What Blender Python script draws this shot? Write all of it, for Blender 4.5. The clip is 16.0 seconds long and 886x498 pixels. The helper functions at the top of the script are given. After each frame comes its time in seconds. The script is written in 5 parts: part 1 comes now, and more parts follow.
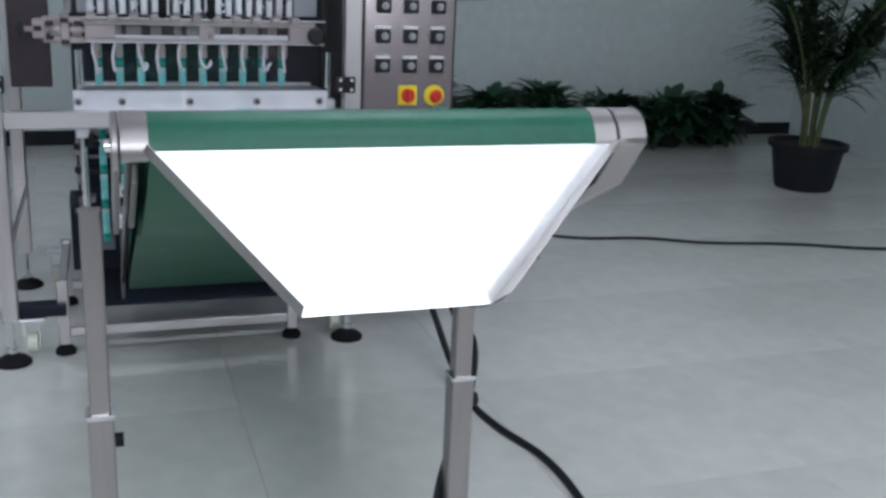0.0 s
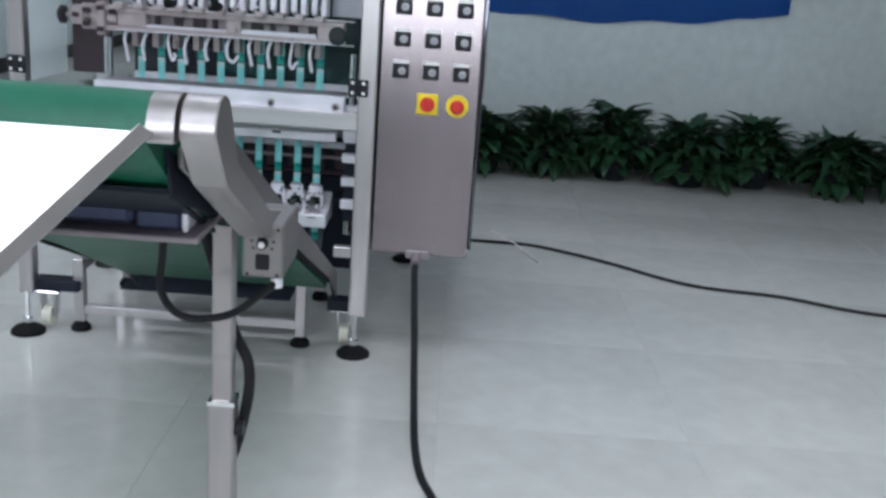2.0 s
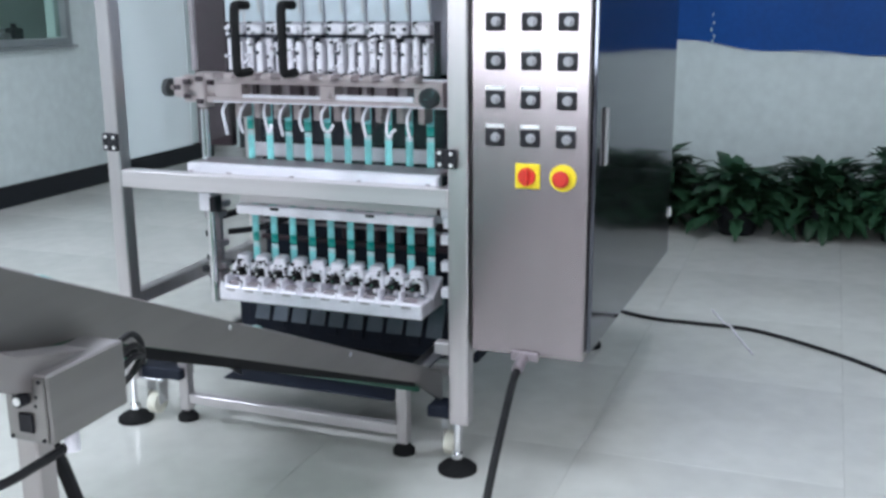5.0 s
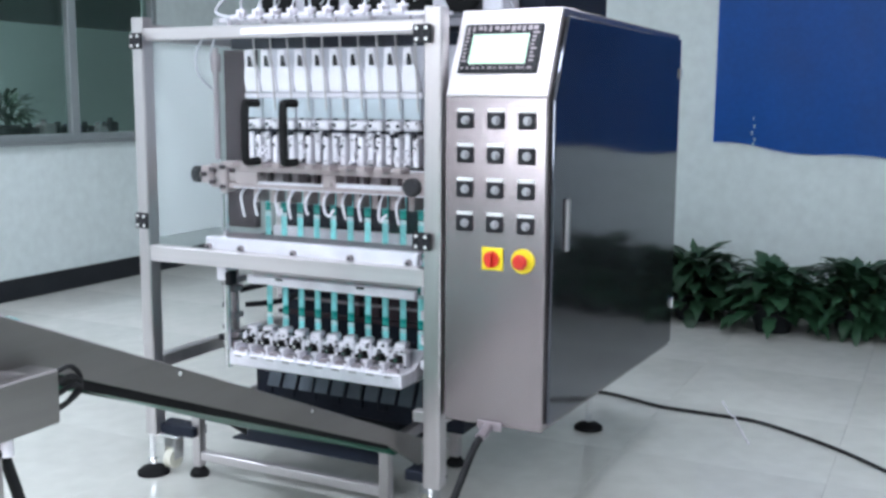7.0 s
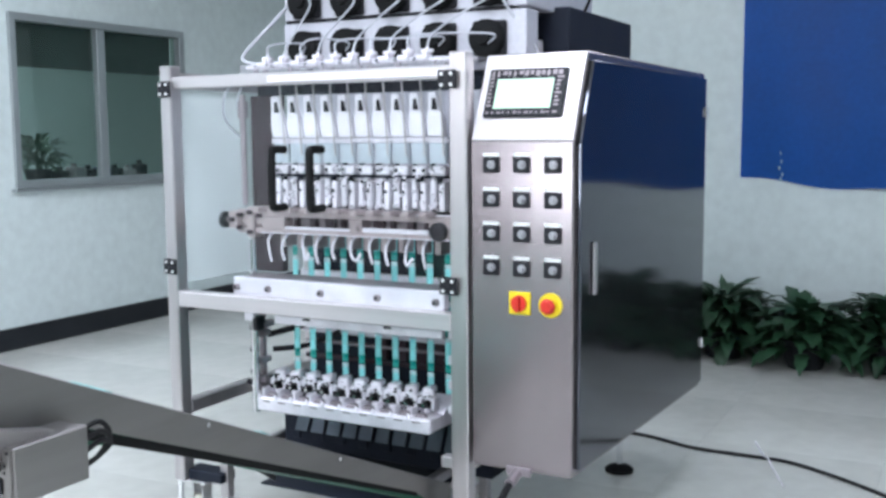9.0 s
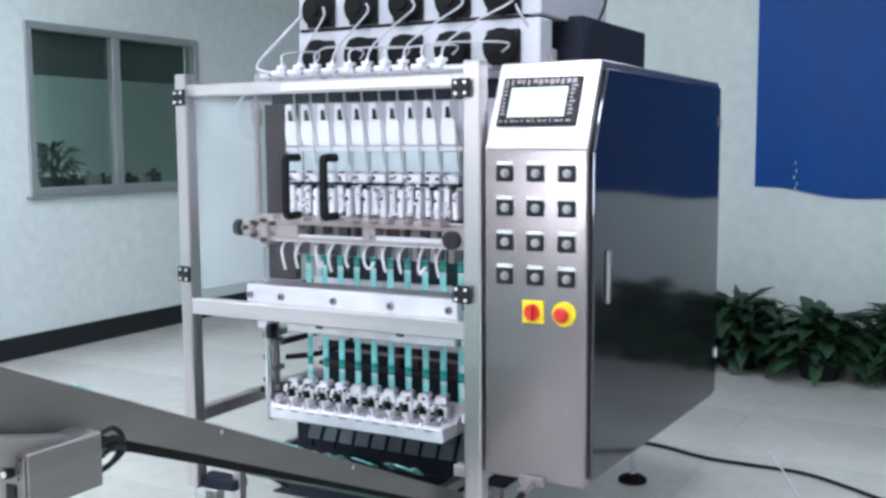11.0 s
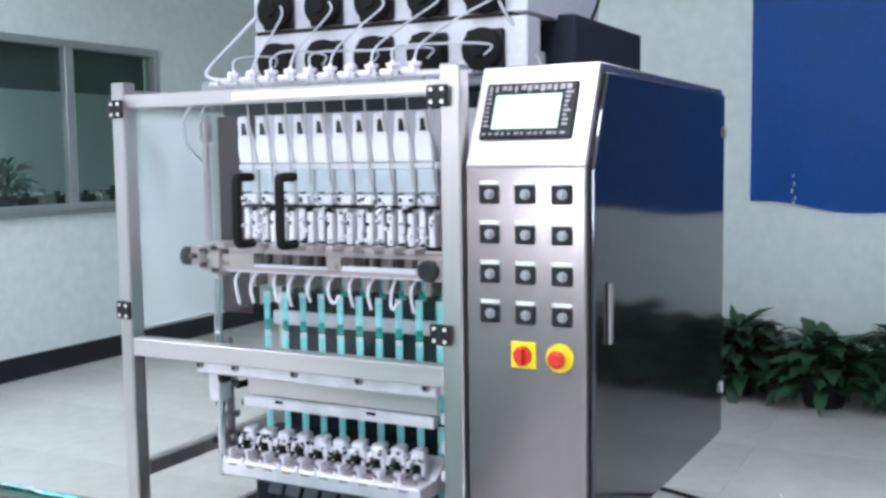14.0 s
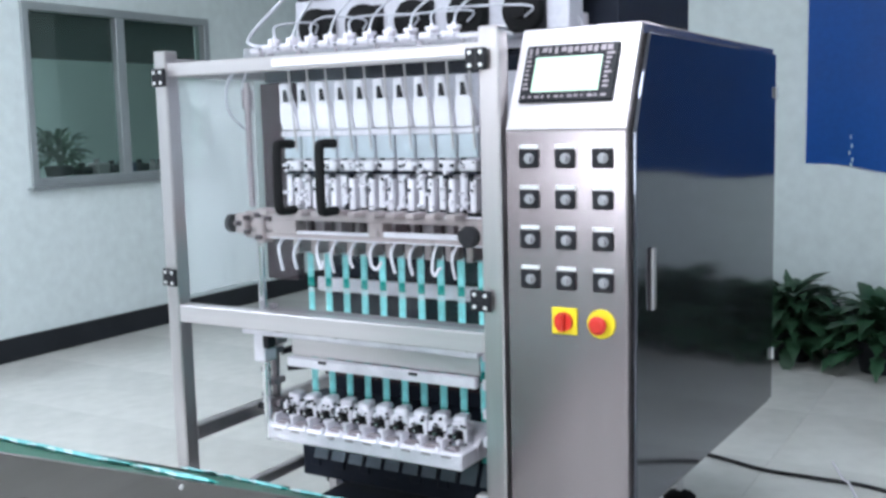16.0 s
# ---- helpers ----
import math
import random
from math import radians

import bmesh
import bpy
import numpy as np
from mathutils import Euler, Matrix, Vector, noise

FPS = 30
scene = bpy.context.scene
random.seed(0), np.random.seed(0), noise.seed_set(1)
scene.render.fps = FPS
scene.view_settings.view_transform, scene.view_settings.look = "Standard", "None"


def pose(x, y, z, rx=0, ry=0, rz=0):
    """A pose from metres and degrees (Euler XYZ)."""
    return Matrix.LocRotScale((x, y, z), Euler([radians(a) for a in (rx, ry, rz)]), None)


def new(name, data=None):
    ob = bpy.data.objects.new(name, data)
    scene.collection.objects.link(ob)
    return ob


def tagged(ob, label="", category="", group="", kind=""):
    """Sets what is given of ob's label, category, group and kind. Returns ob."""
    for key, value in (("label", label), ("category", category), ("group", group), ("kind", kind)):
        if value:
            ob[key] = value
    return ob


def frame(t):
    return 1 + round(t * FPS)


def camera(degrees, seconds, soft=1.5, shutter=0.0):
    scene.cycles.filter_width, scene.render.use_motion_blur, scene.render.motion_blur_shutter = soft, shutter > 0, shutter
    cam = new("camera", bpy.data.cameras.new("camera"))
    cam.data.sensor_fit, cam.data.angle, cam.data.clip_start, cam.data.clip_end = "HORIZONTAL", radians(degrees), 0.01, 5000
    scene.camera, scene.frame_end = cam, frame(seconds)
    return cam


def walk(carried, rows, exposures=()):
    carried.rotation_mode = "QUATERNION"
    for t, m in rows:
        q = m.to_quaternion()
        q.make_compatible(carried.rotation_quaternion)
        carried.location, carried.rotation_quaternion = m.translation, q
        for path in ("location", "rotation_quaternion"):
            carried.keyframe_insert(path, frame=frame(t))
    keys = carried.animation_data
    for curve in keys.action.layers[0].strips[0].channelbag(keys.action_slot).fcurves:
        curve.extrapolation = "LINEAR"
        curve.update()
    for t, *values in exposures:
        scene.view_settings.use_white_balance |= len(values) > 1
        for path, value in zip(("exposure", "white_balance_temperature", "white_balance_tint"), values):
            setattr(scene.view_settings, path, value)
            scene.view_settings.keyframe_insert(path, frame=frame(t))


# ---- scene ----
cam = camera(46.90, 16.0, soft=3.0)
PATH = [
    (0, pose(-1.175, -3.432, 1.366, 73.89, -2.38, -18.18)),
    (0.5, pose(-0.912, -3.329, 1.345, 72.98, -3.94, -10.36)),
    (1, pose(-0.628, -3.306, 1.339, 72.77, -1.75, -0.99)),
    (1.5, pose(-0.306, -3.399, 1.349, 73.07, -1.89, 0.74)),
    (2, pose(-0.066, -3.319, 1.328, 74.41, -3.94, 1.25)),
    (2.5, pose(0.066, -3.258, 1.339, 74.63, -1.10, 6.54)),
    (3, pose(0.163, -3.187, 1.334, 74.39, -0.92, 8.08)),
    (5.5, pose(0.754, -2.556, 1.361, 76.50, 0.37, 21.97)),
    (6, pose(0.948, -2.649, 1.371, 76.51, -0.61, 21.74)),
    (6.5, pose(1.026, -2.694, 1.346, 79.58, -1.70, 25.51)),
    (7, pose(1.040, -2.720, 1.348, 81.71, -0.34, 26.66)),
    (7.5, pose(1.053, -2.738, 1.352, 82.77, -0.26, 26.70)),
    (8, pose(1.046, -2.725, 1.362, 83.31, 0.89, 27.69)),
    (8.5, pose(1.040, -2.728, 1.375, 83.52, 1.22, 28.31)),
    (9, pose(1.035, -2.712, 1.379, 83.61, 0.45, 28.06)),
    (9.5, pose(1.042, -2.710, 1.375, 83.66, 0.09, 28.00)),
    (10, pose(1.037, -2.715, 1.376, 84.06, 0.15, 28.56)),
    (12.5, pose(1.027, -2.669, 1.389, 84.05, 0.40, 28.85)),
    (13, pose(0.916, -2.537, 1.400, 83.58, 0.62, 28.39)),
    (13.5, pose(0.807, -2.417, 1.406, 85.05, 2.02, 26.05)),
    (14, pose(0.835, -2.337, 1.389, 84.77, 0.74, 27.50)),
    (14.5, pose(0.855, -2.316, 1.392, 84.02, 1.34, 29.05)),
    (15, pose(0.858, -2.303, 1.389, 84.14, 0.49, 29.91)),
    (15.5, pose(0.862, -2.304, 1.390, 83.57, 1.11, 30.17)),
    (16, pose(0.860, -2.302, 1.384, 82.95, 1.43, 30.53)),
]
EXPOSURES = [(0.0, -1.34), (1.0, -1.44), (1.5, -1.26), (2.0, -0.95), (3.0, -0.70), (5.5, -0.34), (9.0, -0.18), (16.0, -0.18)]
walk(cam, PATH, EXPOSURES)

# ---- world and light ----
world = bpy.data.worlds.new("sky")
scene.world = world
world.use_nodes = True
wn = world.node_tree.nodes
sky = wn.new("ShaderNodeTexSky")
sky.sky_type, sky.sun_disc = "NISHITA", False
sky.sun_elevation, sky.sun_rotation = radians(40), radians(180)
world.node_tree.links.new(sky.outputs[0], wn["Background"].inputs[0])
wn["Background"].inputs[1].default_value = 0.12

CEIL = 3.0


def lamp(name, x, y, z, sx, sy, power, rot=(0, 0, 0), color=(1, 1, 1)):
    d = bpy.data.lights.new(name, "AREA")
    d.shape, d.size, d.size_y, d.energy, d.color = "RECTANGLE", sx, sy, power, color
    ob = new(name, d)
    ob.matrix_world = pose(x, y, z, *rot)
    return ob


# added lamps: the ceiling is unseen, spots and powers are chosen for brightness
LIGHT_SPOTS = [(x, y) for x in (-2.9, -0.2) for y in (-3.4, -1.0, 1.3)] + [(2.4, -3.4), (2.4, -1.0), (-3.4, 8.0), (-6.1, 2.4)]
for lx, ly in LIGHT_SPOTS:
    lamp("added_ceiling_lamp", lx, ly, CEIL - 0.09, 1.15, 0.5, 32 if lx < -5 else 14 if 0 < ly < 2 else 8 if lx > 1 else 26, color=(0.775, 0.860, 1.0))
# added fill lamp in an invented window opening behind the conveyor's free end
lamp("added_window_fill", -0.6, -5.45, 2.14, 3.6, 0.86, 165, rot=(90, 0, 0), color=(0.84, 0.91, 1.0))


# ---- materials ----
def mat(name, color, rough=0.5, metal=0.0, vary=0.12, scale=8.0, bump=0.0, bump_scale=60.0, rough_vary=0.1, stretch=(1, 1, 1), coat=0.0,
        fine=0.06, alpha=1.0, trans=0.0, emit=None, emit_power=0.0, rand=0.0, spec=0.5):
    m = bpy.data.materials.new(name)
    m.use_nodes = True
    nt = m.node_tree
    b = nt.nodes["Principled BSDF"]
    L = nt.links.new

    def node(kind, **kw):
        n = nt.nodes.new(kind)
        for k, v in kw.items():
            n.inputs[k].default_value = v
        return n
    tc = node("ShaderNodeTexCoord")
    mp = node("ShaderNodeMapping")
    mp.inputs["Scale"].default_value = stretch
    L(tc.outputs["Object"], mp.inputs["Vector"])
    n1 = node("ShaderNodeTexNoise", Scale=scale, Detail=4.0)
    n2 = node("ShaderNodeTexNoise", Scale=scale * 11, Detail=2.0)
    L(mp.outputs[0], n1.inputs["Vector"])
    L(mp.outputs[0], n2.inputs["Vector"])
    r1 = node("ShaderNodeMapRange")
    r1.inputs["From Min"].default_value, r1.inputs["From Max"].default_value = 0.25, 0.75
    r1.inputs["To Min"].default_value, r1.inputs["To Max"].default_value = 1 - vary, 1 + vary
    L(n1.outputs["Fac"], r1.inputs["Value"])
    r2 = node("ShaderNodeMapRange")
    r2.inputs["From Min"].default_value, r2.inputs["From Max"].default_value = 0.25, 0.75
    r2.inputs["To Min"].default_value, r2.inputs["To Max"].default_value = 1 - fine, 1 + fine
    L(n2.outputs["Fac"], r2.inputs["Value"])
    mul = node("ShaderNodeMath")
    mul.operation = "MULTIPLY"
    L(r1.outputs[0], mul.inputs[0])
    L(r2.outputs[0], mul.inputs[1])
    last = mul.outputs[0]
    if rand:
        oi = node("ShaderNodeObjectInfo")
        r3 = node("ShaderNodeMapRange")
        r3.inputs["To Min"].default_value, r3.inputs["To Max"].default_value = 1 - rand, 1 + rand
        L(oi.outputs["Random"], r3.inputs["Value"])
        m3 = node("ShaderNodeMath")
        m3.operation = "MULTIPLY"
        L(last, m3.inputs[0])
        L(r3.outputs[0], m3.inputs[1])
        last = m3.outputs[0]
    mix = node("ShaderNodeMix")
    mix.data_type, mix.blend_type = "RGBA", "MULTIPLY"
    mix.inputs[0].default_value = 1.0
    mix.inputs[6].default_value = (*color, 1)
    L(last, mix.inputs[7])
    L(mix.outputs[2], b.inputs["Base Color"])
    r4 = node("ShaderNodeMapRange")
    r4.inputs["To Min"].default_value = max(0.0, rough - rough_vary)
    r4.inputs["To Max"].default_value = min(1.0, rough + rough_vary)
    L(n1.outputs["Fac"], r4.inputs["Value"])
    L(r4.outputs[0], b.inputs["Roughness"])
    b.inputs["Metallic"].default_value = metal
    b.inputs["Specular IOR Level"].default_value = spec
    b.inputs["Coat Weight"].default_value = coat
    b.inputs["Alpha"].default_value = alpha
    b.inputs["Transmission Weight"].default_value = trans
    if emit:
        b.inputs["Emission Color"].default_value = (*emit, 1)
        b.inputs["Emission Strength"].default_value = emit_power
    if bump:
        n3 = node("ShaderNodeTexNoise", Scale=bump_scale, Detail=3.0)
        L(mp.outputs[0], n3.inputs["Vector"])
        bp = node("ShaderNodeBump")
        bp.inputs["Strength"].default_value = bump
        bp.inputs["Distance"].default_value = 0.004
        L(n3.outputs["Fac"], bp.inputs["Height"])
        L(bp.outputs[0], b.inputs["Normal"])
    return m


STEEL = mat("brushed_steel", (0.60, 0.565, 0.575), 0.32, 0.90, 0.10, 3.0, 0.06, 40, stretch=(1, 1, 0.06), rough_vary=0.08)
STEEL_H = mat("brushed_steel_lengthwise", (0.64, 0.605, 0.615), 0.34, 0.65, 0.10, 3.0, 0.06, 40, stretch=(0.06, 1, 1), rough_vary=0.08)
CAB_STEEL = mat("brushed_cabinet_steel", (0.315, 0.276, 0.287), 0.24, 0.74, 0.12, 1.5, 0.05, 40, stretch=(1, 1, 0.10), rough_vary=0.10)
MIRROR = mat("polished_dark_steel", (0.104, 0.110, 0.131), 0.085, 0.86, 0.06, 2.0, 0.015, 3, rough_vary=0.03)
CHROME = mat("chrome", (0.80, 0.80, 0.82), 0.14, 1.0, 0.05, 20)
ALU = mat("anodised_aluminium", (0.82, 0.79, 0.85), 0.38, 0.30, 0.14, 14, 0.05)
SHEET = mat("sheet_steel_lit", (0.93, 0.93, 0.94), 0.30, 0.75, 0.03, 3, rough_vary=0.06)
# diffuse white carries the bright reflections of the metal plates in its colour
PLATE = mat("lit_plate_white", (0.93, 0.90, 0.96), 0.25, 0.0, 0.05, 9)
TUBE = mat("translucent_grey_hose", (0.50, 0.51, 0.56), 0.35, 0.0, 0.10, 30)
CLEAR = mat("smoky_clear_bar", (0.50, 0.42, 0.42), 0.3, 0.35, 0.10, 20)
BLACK = mat("black_plastic", (0.018, 0.018, 0.022), 0.42, 0.0, 0.2, 15, 0.05, spec=0.2)
RUBBER = mat("black_rubber", (0.010, 0.010, 0.011), 0.85, 0.0, 0.25, 25, 0.1, spec=0.2)
NYLON = mat("cream_nylon", (0.72, 0.70, 0.60), 0.5, 0.0, 0.1, 20)
BELT = mat("green_pvc_belt", (0.005, 0.108, 0.062), 0.42, 0.0, 0.12, 5, 0.1, 90)
FILM = mat("teal_film", (0.30, 0.80, 0.81), 0.22, 0.0, 0.30, 22, 0.2, 80, rand=0.15)
FILM_PALE = mat("pale_teal_film", (0.60, 0.67, 0.73), 0.25, 0.0, 0.10, 15)
FILM_DEEP = mat("deep_teal_film", (0.02, 0.38, 0.33), 0.28, 0.0, 0.2, 30)
PACK_ENDS = mat("pale_pack_end", (0.55, 0.78, 0.80), 0.3, 0.0, 0.15, 30)
# blue-black for dark panels and for sheets that draw shade
DARK = mat("dark_panel_and_shade", (0.014, 0.018, 0.030), 0.6, 0.0, 0.25, 6, 0.05, spec=0.2)
MAUVE = mat("mauve_grey_steel", (0.30, 0.26, 0.28), 0.4, 0.4, 0.15, 8)
DOSE = mat("lavender_white_panel", (0.56, 0.56, 0.62), 0.4, 0.0, 0.06, 6)
ARM = mat("dull_brushed_steel", (0.42, 0.39, 0.39), 0.36, 1.0, 0.12, 3.0, 0.06, 40, stretch=(1, 0.3, 0.1), rough_vary=0.08)
# darker copy of the brushed steel, shade of the side faces in its colour
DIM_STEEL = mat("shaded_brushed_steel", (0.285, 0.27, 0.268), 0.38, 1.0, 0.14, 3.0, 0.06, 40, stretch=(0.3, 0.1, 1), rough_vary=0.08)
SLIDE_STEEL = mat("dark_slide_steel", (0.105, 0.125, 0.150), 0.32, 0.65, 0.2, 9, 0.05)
KNOB_GREY = mat("grey_knob", (0.34, 0.34, 0.36), 0.45, 0.5, 0.1, 30)
MAROON = mat("dark_brown_panel", (0.040, 0.024, 0.031), 0.45, 0.0, 0.25, 5, spec=0.3)
HOSE = mat("white_hose", (0.78, 0.75, 0.81), 0.3, 0.0, 0.08, 30)
YELLOW = mat("yellow_plate", (0.86, 0.68, 0.02), 0.4, 0.0, 0.06, 30)
RED = mat("red_knob", (0.62, 0.03, 0.02), 0.35, 0.0, 0.1, 30)
SILVER_LABEL = mat("silver_label", (0.80, 0.80, 0.80), 0.4, 0.3, 0.05, 40)
SCREEN = mat("lit_screen", (0.3, 0.4, 0.35), 0.2, 0.0, 0.0, 5, emit=(0.66, 0.95, 0.78), emit_power=0.90)
MOTOR_BLUE = mat("blue_grey_paint", (0.06, 0.075, 0.14), 0.35, 0.3, 0.1, 10)
CABLE_MAT = mat("black_cable_sheath", (0.016, 0.016, 0.018), 0.5, 0.0, 0.2, 30, spec=0.2)
FLOOR_MAT = mat("pale_glossy_floor", (0.635, 0.635, 0.600), 0.16, 0.0, 0.09, 0.9, 0.02, 4, rough_vary=0.09)
# unseen back wall, darkened so the cabinet's middle reflects less light
DIM_WALL = mat("unseen_wall_dimmed", (0.30, 0.265, 0.275), 0.75, 0.0, 0.05, 1.2, 0.025, 30)
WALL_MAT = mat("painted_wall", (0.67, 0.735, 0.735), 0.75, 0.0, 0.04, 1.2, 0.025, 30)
CEIL_MAT = mat("ceiling_paint", (0.80, 0.81, 0.80), 0.8, 0.0, 0.04, 2)
BASE_MAT = mat("black_baseboard", (0.016, 0.018, 0.022), 0.4, 0.0, 0.2, 6, spec=0.2)
FABRIC = mat("blue_banner", (0.003, 0.125, 0.53), 0.5, 0.0, 0.08, 3, 0.15, 6)
WIN_FRAME = mat("silver_window_frame", (0.36, 0.39, 0.40), 0.4, 0.6, 0.08, 10)
LEAF = mat("dark_leaf", (0.022, 0.072, 0.034), 0.5, 0.0, 0.35, 9, rand=0.2)
PALM_LEAF = mat("palm_leaf", (0.017, 0.046, 0.021), 0.5, 0.0, 0.35, 9)
STEM = mat("plant_stem", (0.10, 0.12, 0.05), 0.6, 0.0, 0.2, 20)
POT = mat("dark_pot", (0.014, 0.016, 0.019), 0.6, 0.0, 0.2, 8, spec=0.2)
SOIL = mat("soil", (0.03, 0.022, 0.016), 0.9, 0.0, 0.4, 40, 0.4)
DOOR_DARK = mat("dark_door", (0.03, 0.04, 0.045), 0.3, 0.0, 0.2, 4)
# glow of the added ceiling panels
FILL_LIGHT = mat("added_lamp_glow", (0.9, 0.9, 0.9), 0.5, 0.0, 0.0, 5, emit=(0.815, 0.875, 1.0), emit_power=8.0)


def glass(name, tint, alpha, rough=0.03):
    m = bpy.data.materials.new(name)
    m.use_nodes = True
    nt = m.node_tree
    nt.nodes.clear()
    out = nt.nodes.new("ShaderNodeOutputMaterial")
    mixs = nt.nodes.new("ShaderNodeMixShader")
    tr = nt.nodes.new("ShaderNodeBsdfTransparent")
    gl = nt.nodes.new("ShaderNodeBsdfGlossy")
    noise_t = nt.nodes.new("ShaderNodeTexNoise")
    ramp = nt.nodes.new("ShaderNodeMapRange")
    noise_t.inputs["Scale"].default_value = 3.0
    ramp.inputs["To Min"].default_value, ramp.inputs["To Max"].default_value = alpha * 0.7, alpha * 1.3
    nt.links.new(noise_t.outputs["Fac"], ramp.inputs["Value"])
    tr.inputs[0].default_value = (*tint, 1)
    gl.inputs["Color"].default_value = (0.85, 0.88, 0.90, 1)
    gl.inputs["Roughness"].default_value = rough
    nt.links.new(ramp.outputs[0], mixs.inputs[0])
    nt.links.new(tr.outputs[0], mixs.inputs[1])
    nt.links.new(gl.outputs[0], mixs.inputs[2])
    nt.links.new(mixs.outputs[0], out.inputs[0])
    return m


ACRYLIC = glass("clear_acrylic", (0.97, 0.98, 0.98), 0.035)


def haze(name, color, share):
    """Milky sheet: part clear, part scattering."""
    m = bpy.data.materials.new(name)
    m.use_nodes = True
    nt = m.node_tree
    nt.nodes.clear()
    out = nt.nodes.new("ShaderNodeOutputMaterial")
    mix1, mix2 = nt.nodes.new("ShaderNodeMixShader"), nt.nodes.new("ShaderNodeMixShader")
    tr, df, tl = nt.nodes.new("ShaderNodeBsdfTransparent"), nt.nodes.new("ShaderNodeBsdfDiffuse"), nt.nodes.new("ShaderNodeBsdfTranslucent")
    noise_t = nt.nodes.new("ShaderNodeTexNoise")
    noise_t.inputs["Scale"].default_value = 2.5
    ramp = nt.nodes.new("ShaderNodeMapRange")
    ramp.inputs["To Min"].default_value, ramp.inputs["To Max"].default_value = share * 0.85, share * 1.15
    nt.links.new(noise_t.outputs["Fac"], ramp.inputs["Value"])
    df.inputs[0].default_value = tl.inputs[0].default_value = (*color, 1)
    mix1.inputs[0].default_value = 0.45
    nt.links.new(df.outputs[0], mix1.inputs[1])
    nt.links.new(tl.outputs[0], mix1.inputs[2])
    nt.links.new(ramp.outputs[0], mix2.inputs[0])
    nt.links.new(tr.outputs[0], mix2.inputs[1])
    nt.links.new(mix1.outputs[0], mix2.inputs[2])
    nt.links.new(mix2.outputs[0], out.inputs[0])
    return m


# milky share of the side guard stands for lights reflected in it
GUARD_HAZE = haze("acrylic_glare_haze", (0.84, 0.88, 0.89), 0.44)
THIN_FROST = haze("thin_hazy_acrylic", (0.80, 0.80, 0.86), 0.20)
PANE = glass("window_pane", (0.74, 0.86, 0.81), 0.05)

# ---- building helpers ----
BASE = {}


def thing(name, x, y, z, label, category, group="", kind=""):
    ob = new(name)
    ob.location = (x, y, z)
    BASE[ob] = Vector((x, y, z))
    return tagged(ob, label, category, group, kind)


def finish(bm, name, materials, smooth=True):
    bmesh.ops.recalc_face_normals(bm, faces=bm.faces)
    me = bpy.data.meshes.new(name)
    bm.to_mesh(me)
    bm.free()
    for m in materials if isinstance(materials, (list, tuple)) else [materials]:
        me.materials.append(m)
    if smooth:
        for p in me.polygons:
            p.use_smooth = True
        me.set_sharp_from_angle(angle=radians(35))
    return me


def part(name, bm, material, parent, label=""):
    base = BASE[parent]
    bmesh.ops.translate(bm, verts=bm.verts, vec=-base)
    ob = new(name, finish(bm, name, material))
    ob.parent = parent
    BASE[ob] = base
    return tagged(ob, label)


def solo(name, bm, material, label="", category="", kind="", group="", base=None):
    """A thing made of one mesh, with its origin at base."""
    base = Vector(base if base else (0, 0, 0))
    bmesh.ops.translate(bm, verts=bm.verts, vec=-base)
    ob = new(name, finish(bm, name, material))
    ob.location = base
    BASE[ob] = base
    return tagged(ob, label, category, group, kind)


def B():
    return bmesh.new()


def box(bm, x0, x1, y0, y1, z0, z1, bev=0.003, mi=0, m=None):
    vs = bmesh.ops.create_cube(bm, size=1)["verts"]
    bmesh.ops.scale(bm, vec=(x1 - x0, y1 - y0, z1 - z0), verts=vs)
    bmesh.ops.translate(bm, vec=((x0 + x1) / 2, (y0 + y1) / 2, (z0 + z1) / 2), verts=vs)
    if m:
        bmesh.ops.transform(bm, matrix=m, verts=vs)
    faces = list({f for v in vs for f in v.link_faces})
    for f in faces:
        f.material_index = mi
    if bev:
        es = list({e for v in vs for e in v.link_edges})
        bev = min(bev, 0.45 * min(abs(x1 - x0), abs(y1 - y0), abs(z1 - z0)))
        r = bmesh.ops.bevel(bm, geom=es, offset=bev, segments=1, affect="EDGES")
        for f in r["faces"]:
            f.material_index = mi
    return bm


def cyl(bm, p0, p1, r0, r1=None, seg=16, mi=0, caps=True):
    p0, p1 = Vector(p0), Vector(p1)
    r1 = r0 if r1 is None else r1
    d = p1 - p0
    m = Matrix.Translation((p0 + p1) / 2) @ d.to_track_quat("Z", "Y").to_matrix().to_4x4()
    vs = bmesh.ops.create_cone(bm, cap_ends=caps, segments=seg, radius1=r0, radius2=r1, depth=d.length, matrix=m)["verts"]
    for f in {f for v in vs for f in v.link_faces}:
        f.material_index = mi
    return bm


